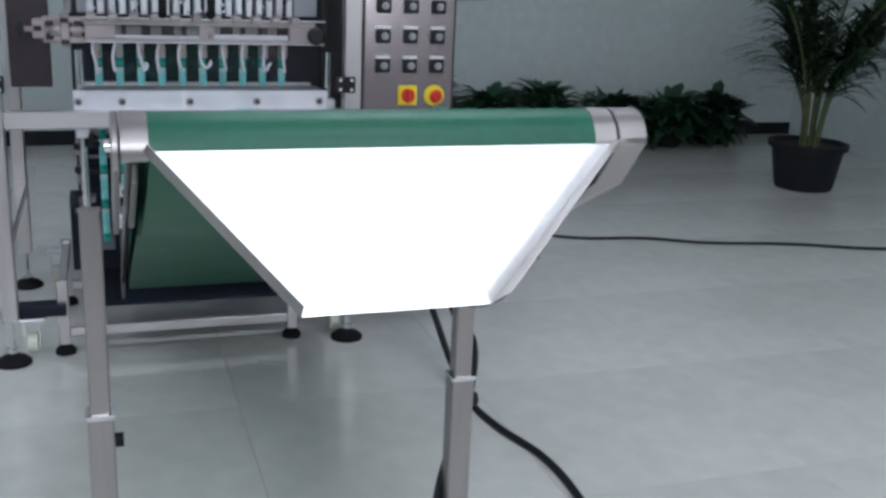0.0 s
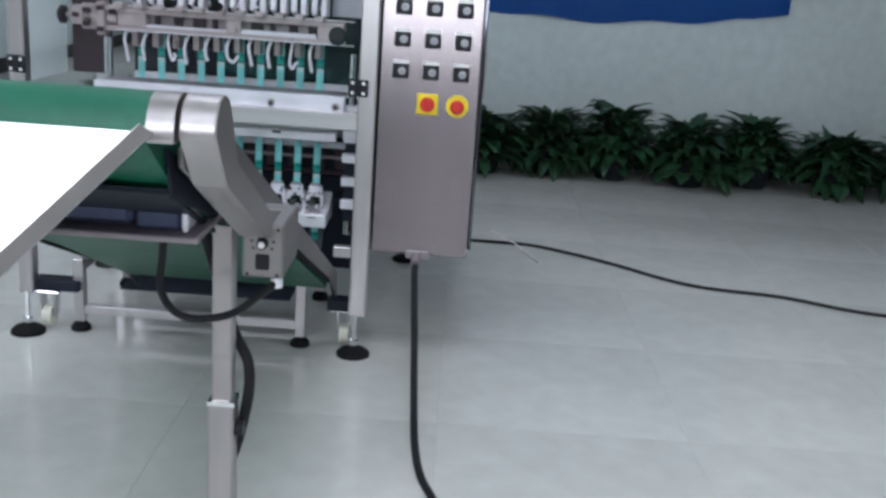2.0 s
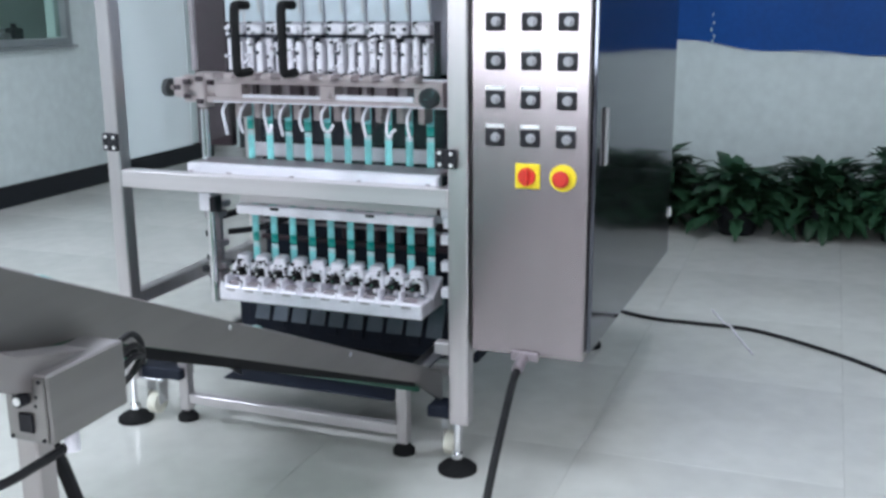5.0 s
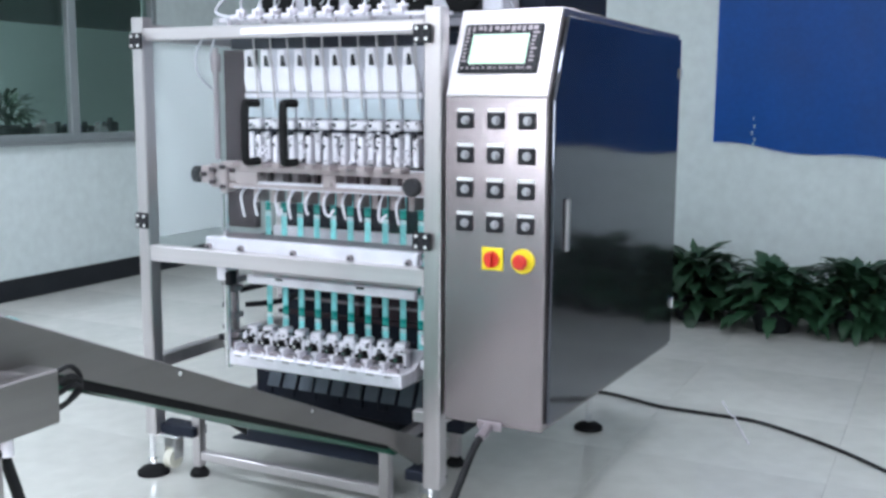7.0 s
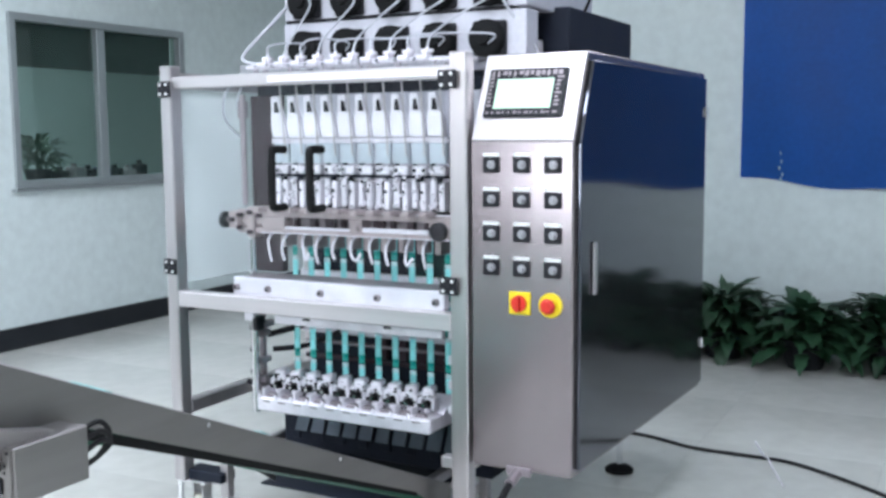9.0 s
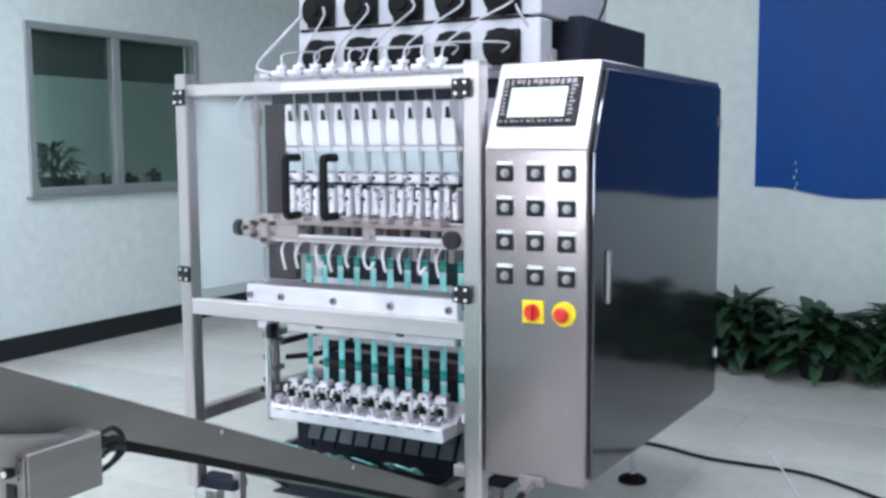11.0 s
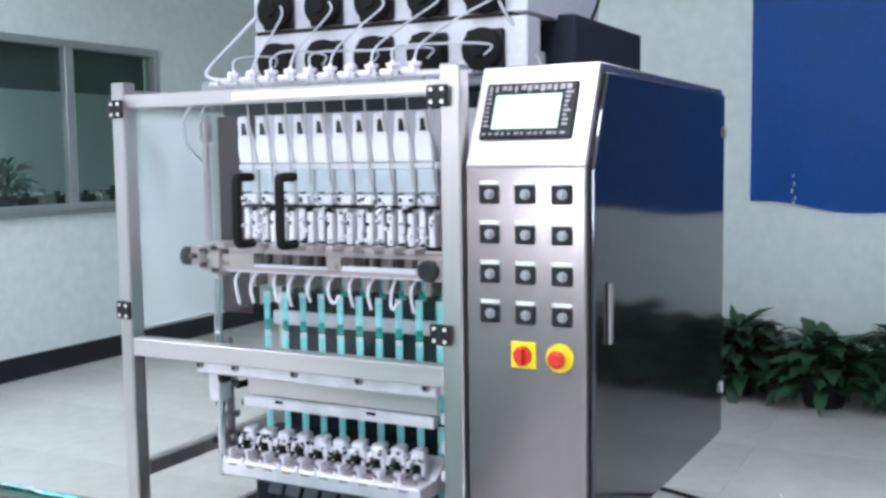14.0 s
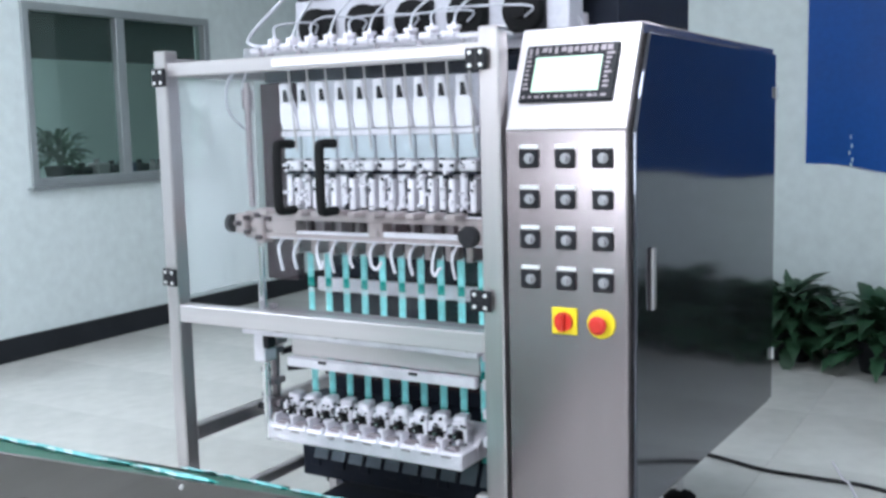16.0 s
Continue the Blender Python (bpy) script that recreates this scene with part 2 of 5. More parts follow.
def sweep(bm, pts, r, seg=8, mi=0, steps=6):
    """A round tube along a smooth line through pts."""
    P = [Vector(p) for p in pts]
    line = []
    for i in range(len(P) - 1):
        a, b, c, d = P[max(i - 1, 0)], P[i], P[i + 1], P[min(i + 2, len(P) - 1)]
        for k in range(steps):
            t = k / steps
            line.append(0.5 * (2 * b + (c - a) * t + (2 * a - 5 * b + 4 * c - d) * t * t + (3 * b - a - 3 * c + d) * t ** 3))
    line.append(P[-1])
    rings, up = [], None
    for i, p in enumerate(line):
        tang = (line[min(i + 1, len(line) - 1)] - line[max(i - 1, 0)]).normalized()
        if up is None:
            up = tang.orthogonal().normalized()
        up = (up - tang * up.dot(tang)).normalized()
        side = tang.cross(up)
        rings.append([bm.verts.new(p + r * (math.cos(2 * math.pi * k / seg) * up + math.sin(2 * math.pi * k / seg) * side)) for k in range(seg)])
    for a, b in zip(rings, rings[1:]):
        for k in range(seg):
            f = bm.faces.new((a[k], a[(k + 1) % seg], b[(k + 1) % seg], b[k]))
            f.material_index = mi
    for ring in (rings[0][::-1], rings[-1]):
        f = bm.faces.new(ring)
        f.material_index = mi
    return bm


def prism(bm, prof, axis, a0, a1, bev=0.003, mi=0):
    """Extrude a flat outline. axis x: outline is (y, z); y: (x, z); z: (x, y)."""
    def at3(p, a):
        return {"x": (a, p[0], p[1]), "y": (p[0], a, p[1]), "z": (p[0], p[1], a)}[axis]
    lo = [bm.verts.new(at3(p, a0)) for p in prof]
    hi = [bm.verts.new(at3(p, a1)) for p in prof]
    faces = [bm.faces.new(lo[::-1]), bm.faces.new(hi)]
    n = len(prof)
    for i in range(n):
        faces.append(bm.faces.new((lo[i], lo[(i + 1) % n], hi[(i + 1) % n], hi[i])))
    for f in faces:
        f.material_index = mi
    if bev:
        es = list({e for v in lo + hi for e in v.link_edges})
        r = bmesh.ops.bevel(bm, geom=es, offset=bev, segments=1, affect="EDGES")
        for f in r["faces"]:
            f.material_index = mi
    return bm


def lathe(bm, prof, c=(0, 0, 0), seg=20, mi=0):
    rings = [[bm.verts.new((c[0] + r * math.cos(2 * math.pi * k / seg), c[1] + r * math.sin(2 * math.pi * k / seg), c[2] + z)) for k in range(seg)] for r, z in prof]
    for a, b in zip(rings, rings[1:]):
        for k in range(seg):
            f = bm.faces.new((a[k], a[(k + 1) % seg], b[(k + 1) % seg], b[k]))
            f.material_index = mi
    for ring in (rings[0][::-1], rings[-1]):
        f = bm.faces.new(ring)
        f.material_index = mi
    return bm

# ---- the room ----
WX, BY, RX, SY = -4.55, 3.95, 4.45, -5.6      # inner faces: left wall, back wall, right wall, wall behind


def structure(name, bm, material, label, category):
    return solo(name, bm, material, label, category, kind="structure")


bm = B()
box(bm, -7.5, RX + 0.2, SY - 0.2, 14.3, -0.12, -0.005, 0)
floor_ob = structure("floor", bm, FLOOR_MAT, "pale grey glossy tiled floor with soft reflections", "floor")
bm = B()
box(bm, -7.5, RX + 0.2, SY - 0.2, 14.3, CEIL, CEIL + 0.12, 0)
structure("ceiling", bm, CEIL_MAT, "plain white painted ceiling above the hall", "ceiling")

WY0, WY1, WZ0, WZ1 = 1.845, 3.46, 1.050, 2.185
bm = B()
box(bm, WX - 0.2, WX, SY, WY0, 0, CEIL, 0)
box(bm, WX - 0.2, WX, WY1, 5.1, 0, CEIL, 0)
box(bm, WX - 0.2, WX, WY0, WY1, 0, WZ0, 0)
box(bm, WX - 0.2, WX, WY0, WY1, WZ1, CEIL, 0)
structure("wall_west", bm, WALL_MAT, "white painted wall with a window and black baseboard", "wall")
bm = B()
box(bm, WX - 0.2, WX, 5.75, 14.2, 0, CEIL, 0)
structure("wall_corridor", bm, WALL_MAT, "pale green-white wall beyond the opening", "wall")
bm = B()
box(bm, WX - 0.2, WX, 5.1, 5.75, 2.15, CEIL, 0)
structure("wall_lintel", bm, WALL_MAT, "white wall above the open passage", "wall")
bm = B()
box(bm, -2.35, RX, BY, BY + 0.2, 0, CEIL, 0)
structure("wall_north", bm, WALL_MAT, "white painted wall behind the plants", "wall")
bm = B()
box(bm, -2.35, -2.15, BY + 0.2, 14.2, 0, CEIL, 0)
structure("wall_passage", bm, WALL_MAT, "white wall along the passage", "wall")
bm = B()
box(bm, -7.5, -2.15, 14.2, 14.4, 0, CEIL, 0)
structure("wall_far", bm, WALL_MAT, "pale far wall at the passage's end", "wall")
bm = B()
box(bm, RX, RX + 0.2, SY - 0.2, BY + 0.2, 0, CEIL, 0)
structure("wall_east", bm, WALL_MAT, "plain white painted wall", "wall")
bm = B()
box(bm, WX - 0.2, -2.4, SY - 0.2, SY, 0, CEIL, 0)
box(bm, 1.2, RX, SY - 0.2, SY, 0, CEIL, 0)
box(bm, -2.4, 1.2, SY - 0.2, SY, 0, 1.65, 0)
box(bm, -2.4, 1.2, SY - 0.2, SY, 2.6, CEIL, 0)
structure("wall_south", bm, DIM_WALL, "unseen wall darkened for the cabinet's reflection, with an added window opening", "wall")
bm = B()
box(bm, -7.5, -7.3, SY, 14.2, 0, CEIL, 0)
structure("wall_side_room", bm, WALL_MAT, "plain wall of the room behind the window", "wall")

bm = B()
box(bm, WX, WX + 0.014, SY, 5.1, 0.0, 0.145, 0.002)
structure("baseboard", bm, BASE_MAT, "black glossy skirting along the white wall", "baseboard")
bm = B()
box(bm, WX, WX + 0.014, 5.75, 14.2, 0.0, 0.145, 0.002)
structure("baseboard", bm, BASE_MAT, "black skirting along the passage wall", "baseboard")
bm = B()
box(bm, -2.35, RX, BY - 0.014, BY, 0.0, 0.10, 0.002)
structure("baseboard", bm, BASE_MAT, "black skirting behind the potted plants", "baseboard")
bm = B()
box(bm, WX - 0.02, WX + 0.03, 5.1, 5.17, 0, 2.15, 0.003)
box(bm, WX - 0.02, WX + 0.03, 5.68, 5.75, 0, 2.15, 0.003)
structure("door_1", bm, DOOR_DARK, "dark frame of the open passage doorway", "door frame")

# window in the white wall
win = thing("window_1", WX, (WY0 + WY1) / 2, WZ0, "silver framed sliding window with dark panes and a view of plants", "window", kind="structure")
bm = B()
for y0, y1, z0, z1 in ((WY0, WY1, WZ0, WZ0 + 0.05), (WY0, WY1, WZ1 - 0.05, WZ1), (WY0, WY0 + 0.05, WZ0 + 0.05, WZ1 - 0.05), (WY1 - 0.05, WY1, WZ0 + 0.05, WZ1 - 0.05)):
    box(bm, WX - 0.08, WX + 0.02, y0, y1, z0, z1, 0.003)
part("window_frame", bm, WIN_FRAME, win)
bm = B()
box(bm, WX - 0.05, WX + 0.008, 2.585, 2.66, WZ0 + 0.05, WZ1 - 0.05, 0.003)
part("mullion", bm, WIN_FRAME, win)
bm = B()
box(bm, WX - 0.02, WX + 0.045, WY0 - 0.03, WY1 + 0.03, WZ0 - 0.022, WZ0 - 0.002, 0.004)
part("window_sill", bm, WIN_FRAME, win)
for y0, y1 in ((WY0 + 0.05, 2.585), (2.66, WY1 - 0.05)):
    bm = B()
    box(bm, WX - 0.04, WX - 0.034, y0, y1, WZ0 + 0.05, WZ1 - 0.05, 0)
    p = part("pane", bm, PANE, win)
    p.visible_shadow = False
# dark blind in the upper third of the window, in the room behind
bm = B()
box(bm, WX - 0.13, WX - 0.125, WY0 + 0.01, WY1 - 0.01, WZ1 - 0.335, WZ1 - 0.01, 0)
solo("roller_blind", bm, mat("dark_blind", (0.035, 0.042, 0.045), 0.7), "dark roller blind pulled a third down behind the glass", "blind", base=(WX - 0.13, 2.65, WZ1 - 0.335))

# invented wide window opening behind, never in view, holds the fill lamp
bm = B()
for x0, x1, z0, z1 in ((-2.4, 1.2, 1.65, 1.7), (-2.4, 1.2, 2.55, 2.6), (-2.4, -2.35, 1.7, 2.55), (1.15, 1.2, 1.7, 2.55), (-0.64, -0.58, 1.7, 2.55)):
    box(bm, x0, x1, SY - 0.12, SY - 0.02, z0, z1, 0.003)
structure("window_2", bm, WIN_FRAME, "added silver framed window, unseen, around the fill lamp", "window")


def added_ceiling_light(x, y):
    t = thing("added_ceiling_light", x, y, CEIL - 0.08, "added white panel lamp on the unseen ceiling", "ceiling lamp", "ceiling lamps")
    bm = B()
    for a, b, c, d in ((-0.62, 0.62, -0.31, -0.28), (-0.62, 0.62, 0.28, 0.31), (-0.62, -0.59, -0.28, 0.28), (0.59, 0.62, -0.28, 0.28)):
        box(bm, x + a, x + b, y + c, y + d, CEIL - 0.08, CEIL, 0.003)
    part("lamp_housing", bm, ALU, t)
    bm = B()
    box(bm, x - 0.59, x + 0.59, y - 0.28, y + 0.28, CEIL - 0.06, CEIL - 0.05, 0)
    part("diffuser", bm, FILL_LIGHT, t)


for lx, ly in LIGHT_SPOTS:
    added_ceiling_light(lx, ly)


# blue banner with slack lower edge
def banner():
    bm = B()
    nx, nz = 46, 12
    x0, x1 = -0.36, 2.17
    rows = []
    for j in range(nz + 1):
        row = []
        for i in range(nx + 1):
            u, w = i / nx, j / nz
            zb = 1.095 - 0.075 * math.sin(math.pi * min(1, u * 1.15)) + 0.012 * math.sin(u * 23)
            if u > 0.9:
                zb += (u - 0.9) * 0.7
            z = zb + (2.75 - zb) * w
            y = BY - 0.022 + 0.009 * math.sin(u * 31 + w * 2) * (1 - w) + 0.006 * math.sin(u * 11)
            row.append(bm.verts.new((x0 + (x1 - x0) * u, y, z)))
        rows.append(row)
    for a, b in zip(rows, rows[1:]):
        for i in range(nx):
            bm.faces.new((a[i], a[i + 1], b[i + 1], b[i]))
    bmesh.ops.solidify(bm, geom=bm.faces[:], thickness=0.003)
    t = thing("banner", 0.9, BY - 0.02, 1.05, "deep blue fabric banner with a slack lower edge on the wall", "banner")
    part("cloth", bm, FABRIC, t)
    # small pale boxes draw the banner's white creases
    for dx, dz, w in ((0.0, 0.0, 0.012), (0.01, 0.03, 0.009), (-0.008, 0.07, 0.010), (0.006, 0.11, 0.007), (0.0, 0.16, 0.006)):
        bm = B()
        box(bm, -0.115 + dx, -0.115 + dx + w, BY - 0.045, BY - 0.041, 1.075 + dz, 1.075 + dz + 0.022, 0.002)
        part("tape_scrap", bm, PACK_ENDS, t, "small pale crease mark")


banner()


# ---- control cabinet ----
CX0, CX1 = -0.318, 0.004
CB = 0.378


def control_cabinet():
    t = thing("control_cabinet", -0.157, 0.7, 0.0, "brushed steel control cabinet with sloped touch panel and rows of switches", "control cabinet")
    prof = [(0.0, CB), (0.0, 1.357), (0.116, 1.616), (1.474, 1.614), (1.474, 0.330)]
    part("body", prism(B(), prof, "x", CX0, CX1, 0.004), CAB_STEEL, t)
    # polished side door
    bm = B()
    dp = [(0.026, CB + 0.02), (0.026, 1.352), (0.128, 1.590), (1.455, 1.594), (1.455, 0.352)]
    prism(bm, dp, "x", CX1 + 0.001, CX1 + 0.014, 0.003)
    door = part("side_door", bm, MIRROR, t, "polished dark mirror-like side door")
    bm = B()
    box(bm, CX1 + 0.014, CX1 + 0.024, 0.118, 0.146, 0.905, 1.062, 0.004)
    part("pull_handle", bm, STEEL, door, "recessed steel pull handle")
    for z in (1.46, 0.52):
        bm = B()
        cyl(bm, (CX1 + 0.016, 1.440, z - 0.02), (CX1 + 0.016, 1.440, z + 0.02), 0.008, seg=10)
        part("door_hinge", bm, CHROME, door)
    # sloped head with touch panel
    n = Vector((0, -(1.616 - 1.357), 0.116)).normalized()
    up = Vector((0, 0.116, 0.259)).normalized()
    o = Vector(((CX0 + CX1) / 2, 0.058, 1.4865))
    m = Matrix(((1, 0, 0, o.x), (0, up.y, n.y, o.y), (0, up.z, n.z, o.z), (0, 0, 0, 1)))
    # lighter steel than the body: the ceiling's reflection is in its colour
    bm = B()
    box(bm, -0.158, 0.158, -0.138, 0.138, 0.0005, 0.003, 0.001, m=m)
    part("head_plate", bm, STEEL_H, t, "brushed sloped face plate, ceiling reflection put into its lighter colour")
    bm = B()
    box(bm, -0.134, 0.116, -0.068, 0.088, 0.003, 0.013, 0.004, m=m)
    hmi = part("touch_panel", bm, BLACK, t, "black framed touch panel with a lit pale green screen")
    bm = B()
    box(bm, -0.102, 0.076, -0.042, 0.052, 0.013, 0.0145, 0.0, m=m)
    part("screen", bm, SCREEN, hmi, "lit pale green screen")
    rnd = random.Random(4)
    bm = B()
    for k in range(13):
        x = -0.124 + 0.0175 * k
        box(bm, x, x + rnd.uniform(0.006, 0.014), 0.060 + rnd.uniform(0, 0.008), 0.078, 0.013, 0.0142, 0, m=m)
        box(bm, x, x + rnd.uniform(0.004, 0.014), -0.058, -0.052, 0.013, 0.0142, 0, m=m)
    for k in range(8):
        z = -0.035 + 0.0125 * k
        box(bm, -0.126, -0.126 + rnd.uniform(0.008, 0.016), z, z + 0.006, 0.013, 0.0142, 0, m=m)
        box(bm, 0.086, 0.086 + rnd.uniform(0.008, 0.020), z, z + 0.006, 0.013, 0.0142, 0, m=m)
    tagged(part("bezel_marking", bm, MAUVE, hmi, "pale unreadable bezel markings"), kind="stuff")
    # three columns by four rows of rotary switches
    for r in range(4):
        for c in range(3):
            x, z = -0.251 + 0.0972 * c, 1.295 - 0.1005 * r
            bm = B()
            box(bm, x - 0.026, x + 0.026, -0.009, 0.0005, z - 0.028, z + 0.018, 0.003)
            s = part("switch", bm, BLACK, t, "black square rotary switch with a silver knob")
            bm = B()
            cyl(bm, (x + 0.004, -0.009, z - 0.004), (x + 0.004, -0.013, z - 0.004), 0.013, seg=18)
            cyl(bm, (x + 0.004, -0.013, z - 0.004), (x + 0.004, -0.024, z - 0.004), 0.009, 0.008, seg=14)
            part("knob", bm, KNOB_GREY, s)
            bm = B()
            box(bm, x - 0.025, x + 0.025, -0.004, 0.0004, z + 0.0195, z + 0.0295, 0.001)
            part("label_strip", bm, SILVER_LABEL, s)
    # main switch and emergency stop
    x, z = -0.159, 0.887
    bm = B()
    box(bm, x - 0.034, x + 0.034, -0.006, 0.0005, z - 0.034, z + 0.034, 0.003)
    s = part("main_switch", bm, YELLOW, t, "red rotary main switch on a yellow square plate")
    bm = B()
    cyl(bm, (x, -0.006, z), (x, -0.016, z), 0.024, seg=20)
    box(bm, x - 0.007, x + 0.007, -0.034, -0.015, z - 0.022, z + 0.022, 0.003)
    part("rotary_handle", bm, RED, s)
    x = -0.062
    bm = B()
    cyl(bm, (x, 0.0005, z), (x, -0.006, z), 0.036, seg=28)
    s = part("emergency_stop", bm, YELLOW, t, "red mushroom stop button on a yellow disc")
    bm = B()
    cyl(bm, (x, -0.006, z), (x, -0.022, z), 0.014, seg=16)
    cyl(bm, (x, -0.022, z), (x, -0.030, z), 0.021, 0.023, seg=24)
    cyl(bm, (x, -0.030, z), (x, -0.038, z), 0.023, 0.015, seg=24)
    part("stop_button", bm, RED, s)
    bm = B()
    box(bm, -0.20, -0.12, -0.012, -0.002, CB - 0.012, CB + 0.016, 0.003)
    cyl(bm, (-0.163, -0.004, CB - 0.002), (-0.163, -0.07, CB - 0.018), 0.016, seg=12)
    part("cable_gland", bm, MAUVE, t)
    for y in (1.215, ):
        bm = B()
        cyl(bm, (-0.25, y, 0.03), (-0.25, y, 0.36), 0.014, seg=12)
        lathe(bm, [(0.058, 0.0), (0.058, 0.012), (0.045, 0.022), (0.018, 0.032)], (-0.25, y, 0.0), 20, mi=1)
        part("levelling_foot", bm, [CHROME, RUBBER], t, "black levelling foot")
    return t


control_cabinet()


# ---- the packaging machine ----
LANE = [-1.178 + 0.0698 * i for i in range(10)]
LY = 0.29
YS = 0.09          # depth of the forming group behind the guard doors


def ybox(bm, x0, x1, y0, y1, *rest):
    return box(bm, x0, x1, y0 + YS, y1 + YS, *rest)


def ycyl(bm, p0, p1, *rest, **kw):
    return cyl(bm, (p0[0], p0[1] + YS, p0[2]), (p1[0], p1[1] + YS, p1[2]), *rest, **kw)


def ysweep(bm, pts, *rest):
    return sweep(bm, [(x, y + YS, z) for x, y, z in pts], *rest)


def machine():
    t = thing("packaging_machine", -0.9, 0.5, 0.0, "multi-lane stick packing machine with steel posts and teal film lanes", "packaging machine")
    # posts and rails
    for x0, x1 in ((-1.517, -1.467), (-0.384, -0.326)):
        bm = B()
        box(bm, x0, x1, -0.012, 0.042, 0.145, 1.622, 0.004)
        part("post", bm, STEEL, t)
        bm = B()
        box(bm, x0, x1, 0.80, 0.858, 0.145 if x0 < -1 else 0.345, 1.60, 0.004)
        part("post", bm, STEEL, t)
    bm = B()
    box(bm, -1.467, -0.384, -0.012, 0.040, 0.784, 0.838, 0.003)
    part("cross_rail", bm, STEEL_H, t)
    bm = B()
    box(bm, -1.467, -0.384, -0.008, 0.038, 1.544, 1.584, 0.003)
    part("top_rail", bm, STEEL_H, t)
    # lit stretch of the top rail, its brightness put on as a white strip
    bm = B()
    box(bm, -1.05, -0.42, -0.0155, -0.0085, 1.552, 1.574, 0.002)
    part("cover_strip", bm, PLATE, t, "white strip for the lit right part of the top rail")
    bm = B()
    box(bm, -1.492, -1.486, 0.046, 0.41, 0.86, 1.54, 0)
    sp = part("side_guard", bm, GUARD_HAZE, t, "acrylic side guard, reflected lights put in as milky haze")
    sp.visible_shadow = False
    for x0, x1, z0, z1 in ((-1.513, -1.470, 0.385, 0.432), (-1.513, -1.470, 1.545, 1.60), (-0.380, -0.330, 0.345, 0.385)):
        bm = B()
        box(bm, x0, x1, 0.042, 0.80, z0, z1, 0.003)
        part("side_rail", bm, STEEL, t)
    bm = B()
    box(bm, -0.450, -0.384, 0.043, 0.08, 0.335, 0.372, 0.003)
    part("lower_rail", bm, STEEL_H, t)
    # acrylic doors
    for x0, x1, hx in ((-1.450, -0.924, -0.981), (-0.916, -0.392, -0.834)):
        bm = B()
        box(bm, x0, x1, -0.024, -0.018, 0.845, 1.540, 0)
        d = part("guard_door", bm, ACRYLIC, t, "clear acrylic guard door")
        d.visible_shadow = False
        bm = B()
        sweep(bm, [(hx, -0.024, 1.335), (hx, -0.078, 1.335), (hx, -0.091, 1.322), (hx, -0.092, 1.24), (hx, -0.091, 1.165), (hx, -0.078, 1.150), (hx, -0.024, 1.150)], 0.0130, 10)
        part("door_handle", bm, RUBBER, d, "black bow handle")
    for x in (-1.487, -0.384):
        for z in (0.926, 1.541):
            bm = B()
            box(bm, x - 0.032, x - 0.003, -0.025, -0.012, z - 0.027, z + 0.027, 0.003)
            box(bm, x + 0.003, x + 0.032, -0.034, -0.022, z - 0.027, z + 0.027, 0.003)
            cyl(bm, (x, -0.024, z - 0.027), (x, -0.024, z + 0.027), 0.007, seg=10)
            h = part("door_hinge", bm, BLACK, t, "black door hinge with bright screws")
            for sx in (-0.018, 0.018):
                for sz in (-0.016, 0.016):
                    bm = B()
                    cyl(bm, (x + sx, -0.027 if sx < 0 else -0.036, z + sz), (x + sx, -0.022, z + sz), 0.0055, seg=8)
                    part("screw", bm, SILVER_LABEL, h)
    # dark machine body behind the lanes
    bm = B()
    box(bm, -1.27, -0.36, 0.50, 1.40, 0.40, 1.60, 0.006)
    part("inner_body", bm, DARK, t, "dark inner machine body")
    bm = B()
    box(bm, -1.470, -1.335, 0.42, 0.46, 0.86, 1.53, 0.004)
    part("side_panel", bm, MAROON, t, "dark brown side panel")
    bm = B()
    box(bm, -1.24, -0.40, 0.40, 0.49, 1.12, 1.54, 0.004)
    part("forming_backplate", bm, DOSE, t)
    bm = B()
    box(bm, -1.26, -0.38, 0.20, 0.23, 1.520, 1.560, 0.003)
    part("dark_beam", bm, DARK, t, "dark beam above the forming plates")
    # nozzle row above the top rail
    bm = B()
    box(bm, -1.26, -0.39, 0.136, 0.20, 1.607, 1.622, 0.003)
    part("nozzle_shelf", bm, ALU, t)
    bm = B()
    box(bm, -1.26, -0.39, 0.108, 0.112, 1.560, 1.622, 0)
    part("nozzle_trough", bm, THIN_FROST, t, "hazy clear trough under the nozzles")
    bm = B()
    for k in range(24):
        x = -1.245 + 0.0352 * k
        box(bm, x, x + 0.008 + 0.012 * ((k * 7) % 3) / 2, 0.118, 0.130, 1.570 + 0.007 * ((k * 5) % 3), 1.590 + 0.006 * ((k * 3) % 4), 0.002)
    tagged(part("trough_fitting", bm, MAUVE, t, "small grey fittings in the trough"), kind="stuff")
    for x in LANE:
        bm = B()
        cyl(bm, (x, 0.16, 1.622), (x, 0.16, 1.638), 0.014, seg=12)
        cyl(bm, (x, 0.16, 1.638), (x, 0.16, 1.648), 0.020, seg=12)
        cyl(bm, (x, 0.16, 1.648), (x, 0.16, 1.656), 0.006, seg=10)
        part("nozzle", bm, HOSE, t)
        bm = B()
        box(bm, x - 0.020, x + 0.020, 0.118, 0.136, 1.612, 1.630, 0.003)
        cyl(bm, (x + 0.010, 0.127, 1.629), (x + 0.010, 0.127, 1.642), 0.007, seg=8)
        nb = part("nozzle_clip", bm, ALU, t)
        # dark filler: the shade between clips drawn as a box
        bm = B()
        box(bm, x - 0.034, x - 0.0205, 0.122, 0.135, 1.611, 1.621, 0.001)
        part("clip_gap", bm, DARK, nb)
    # forming plates, one a lane
    for i, x in enumerate(LANE):
        bm = B()
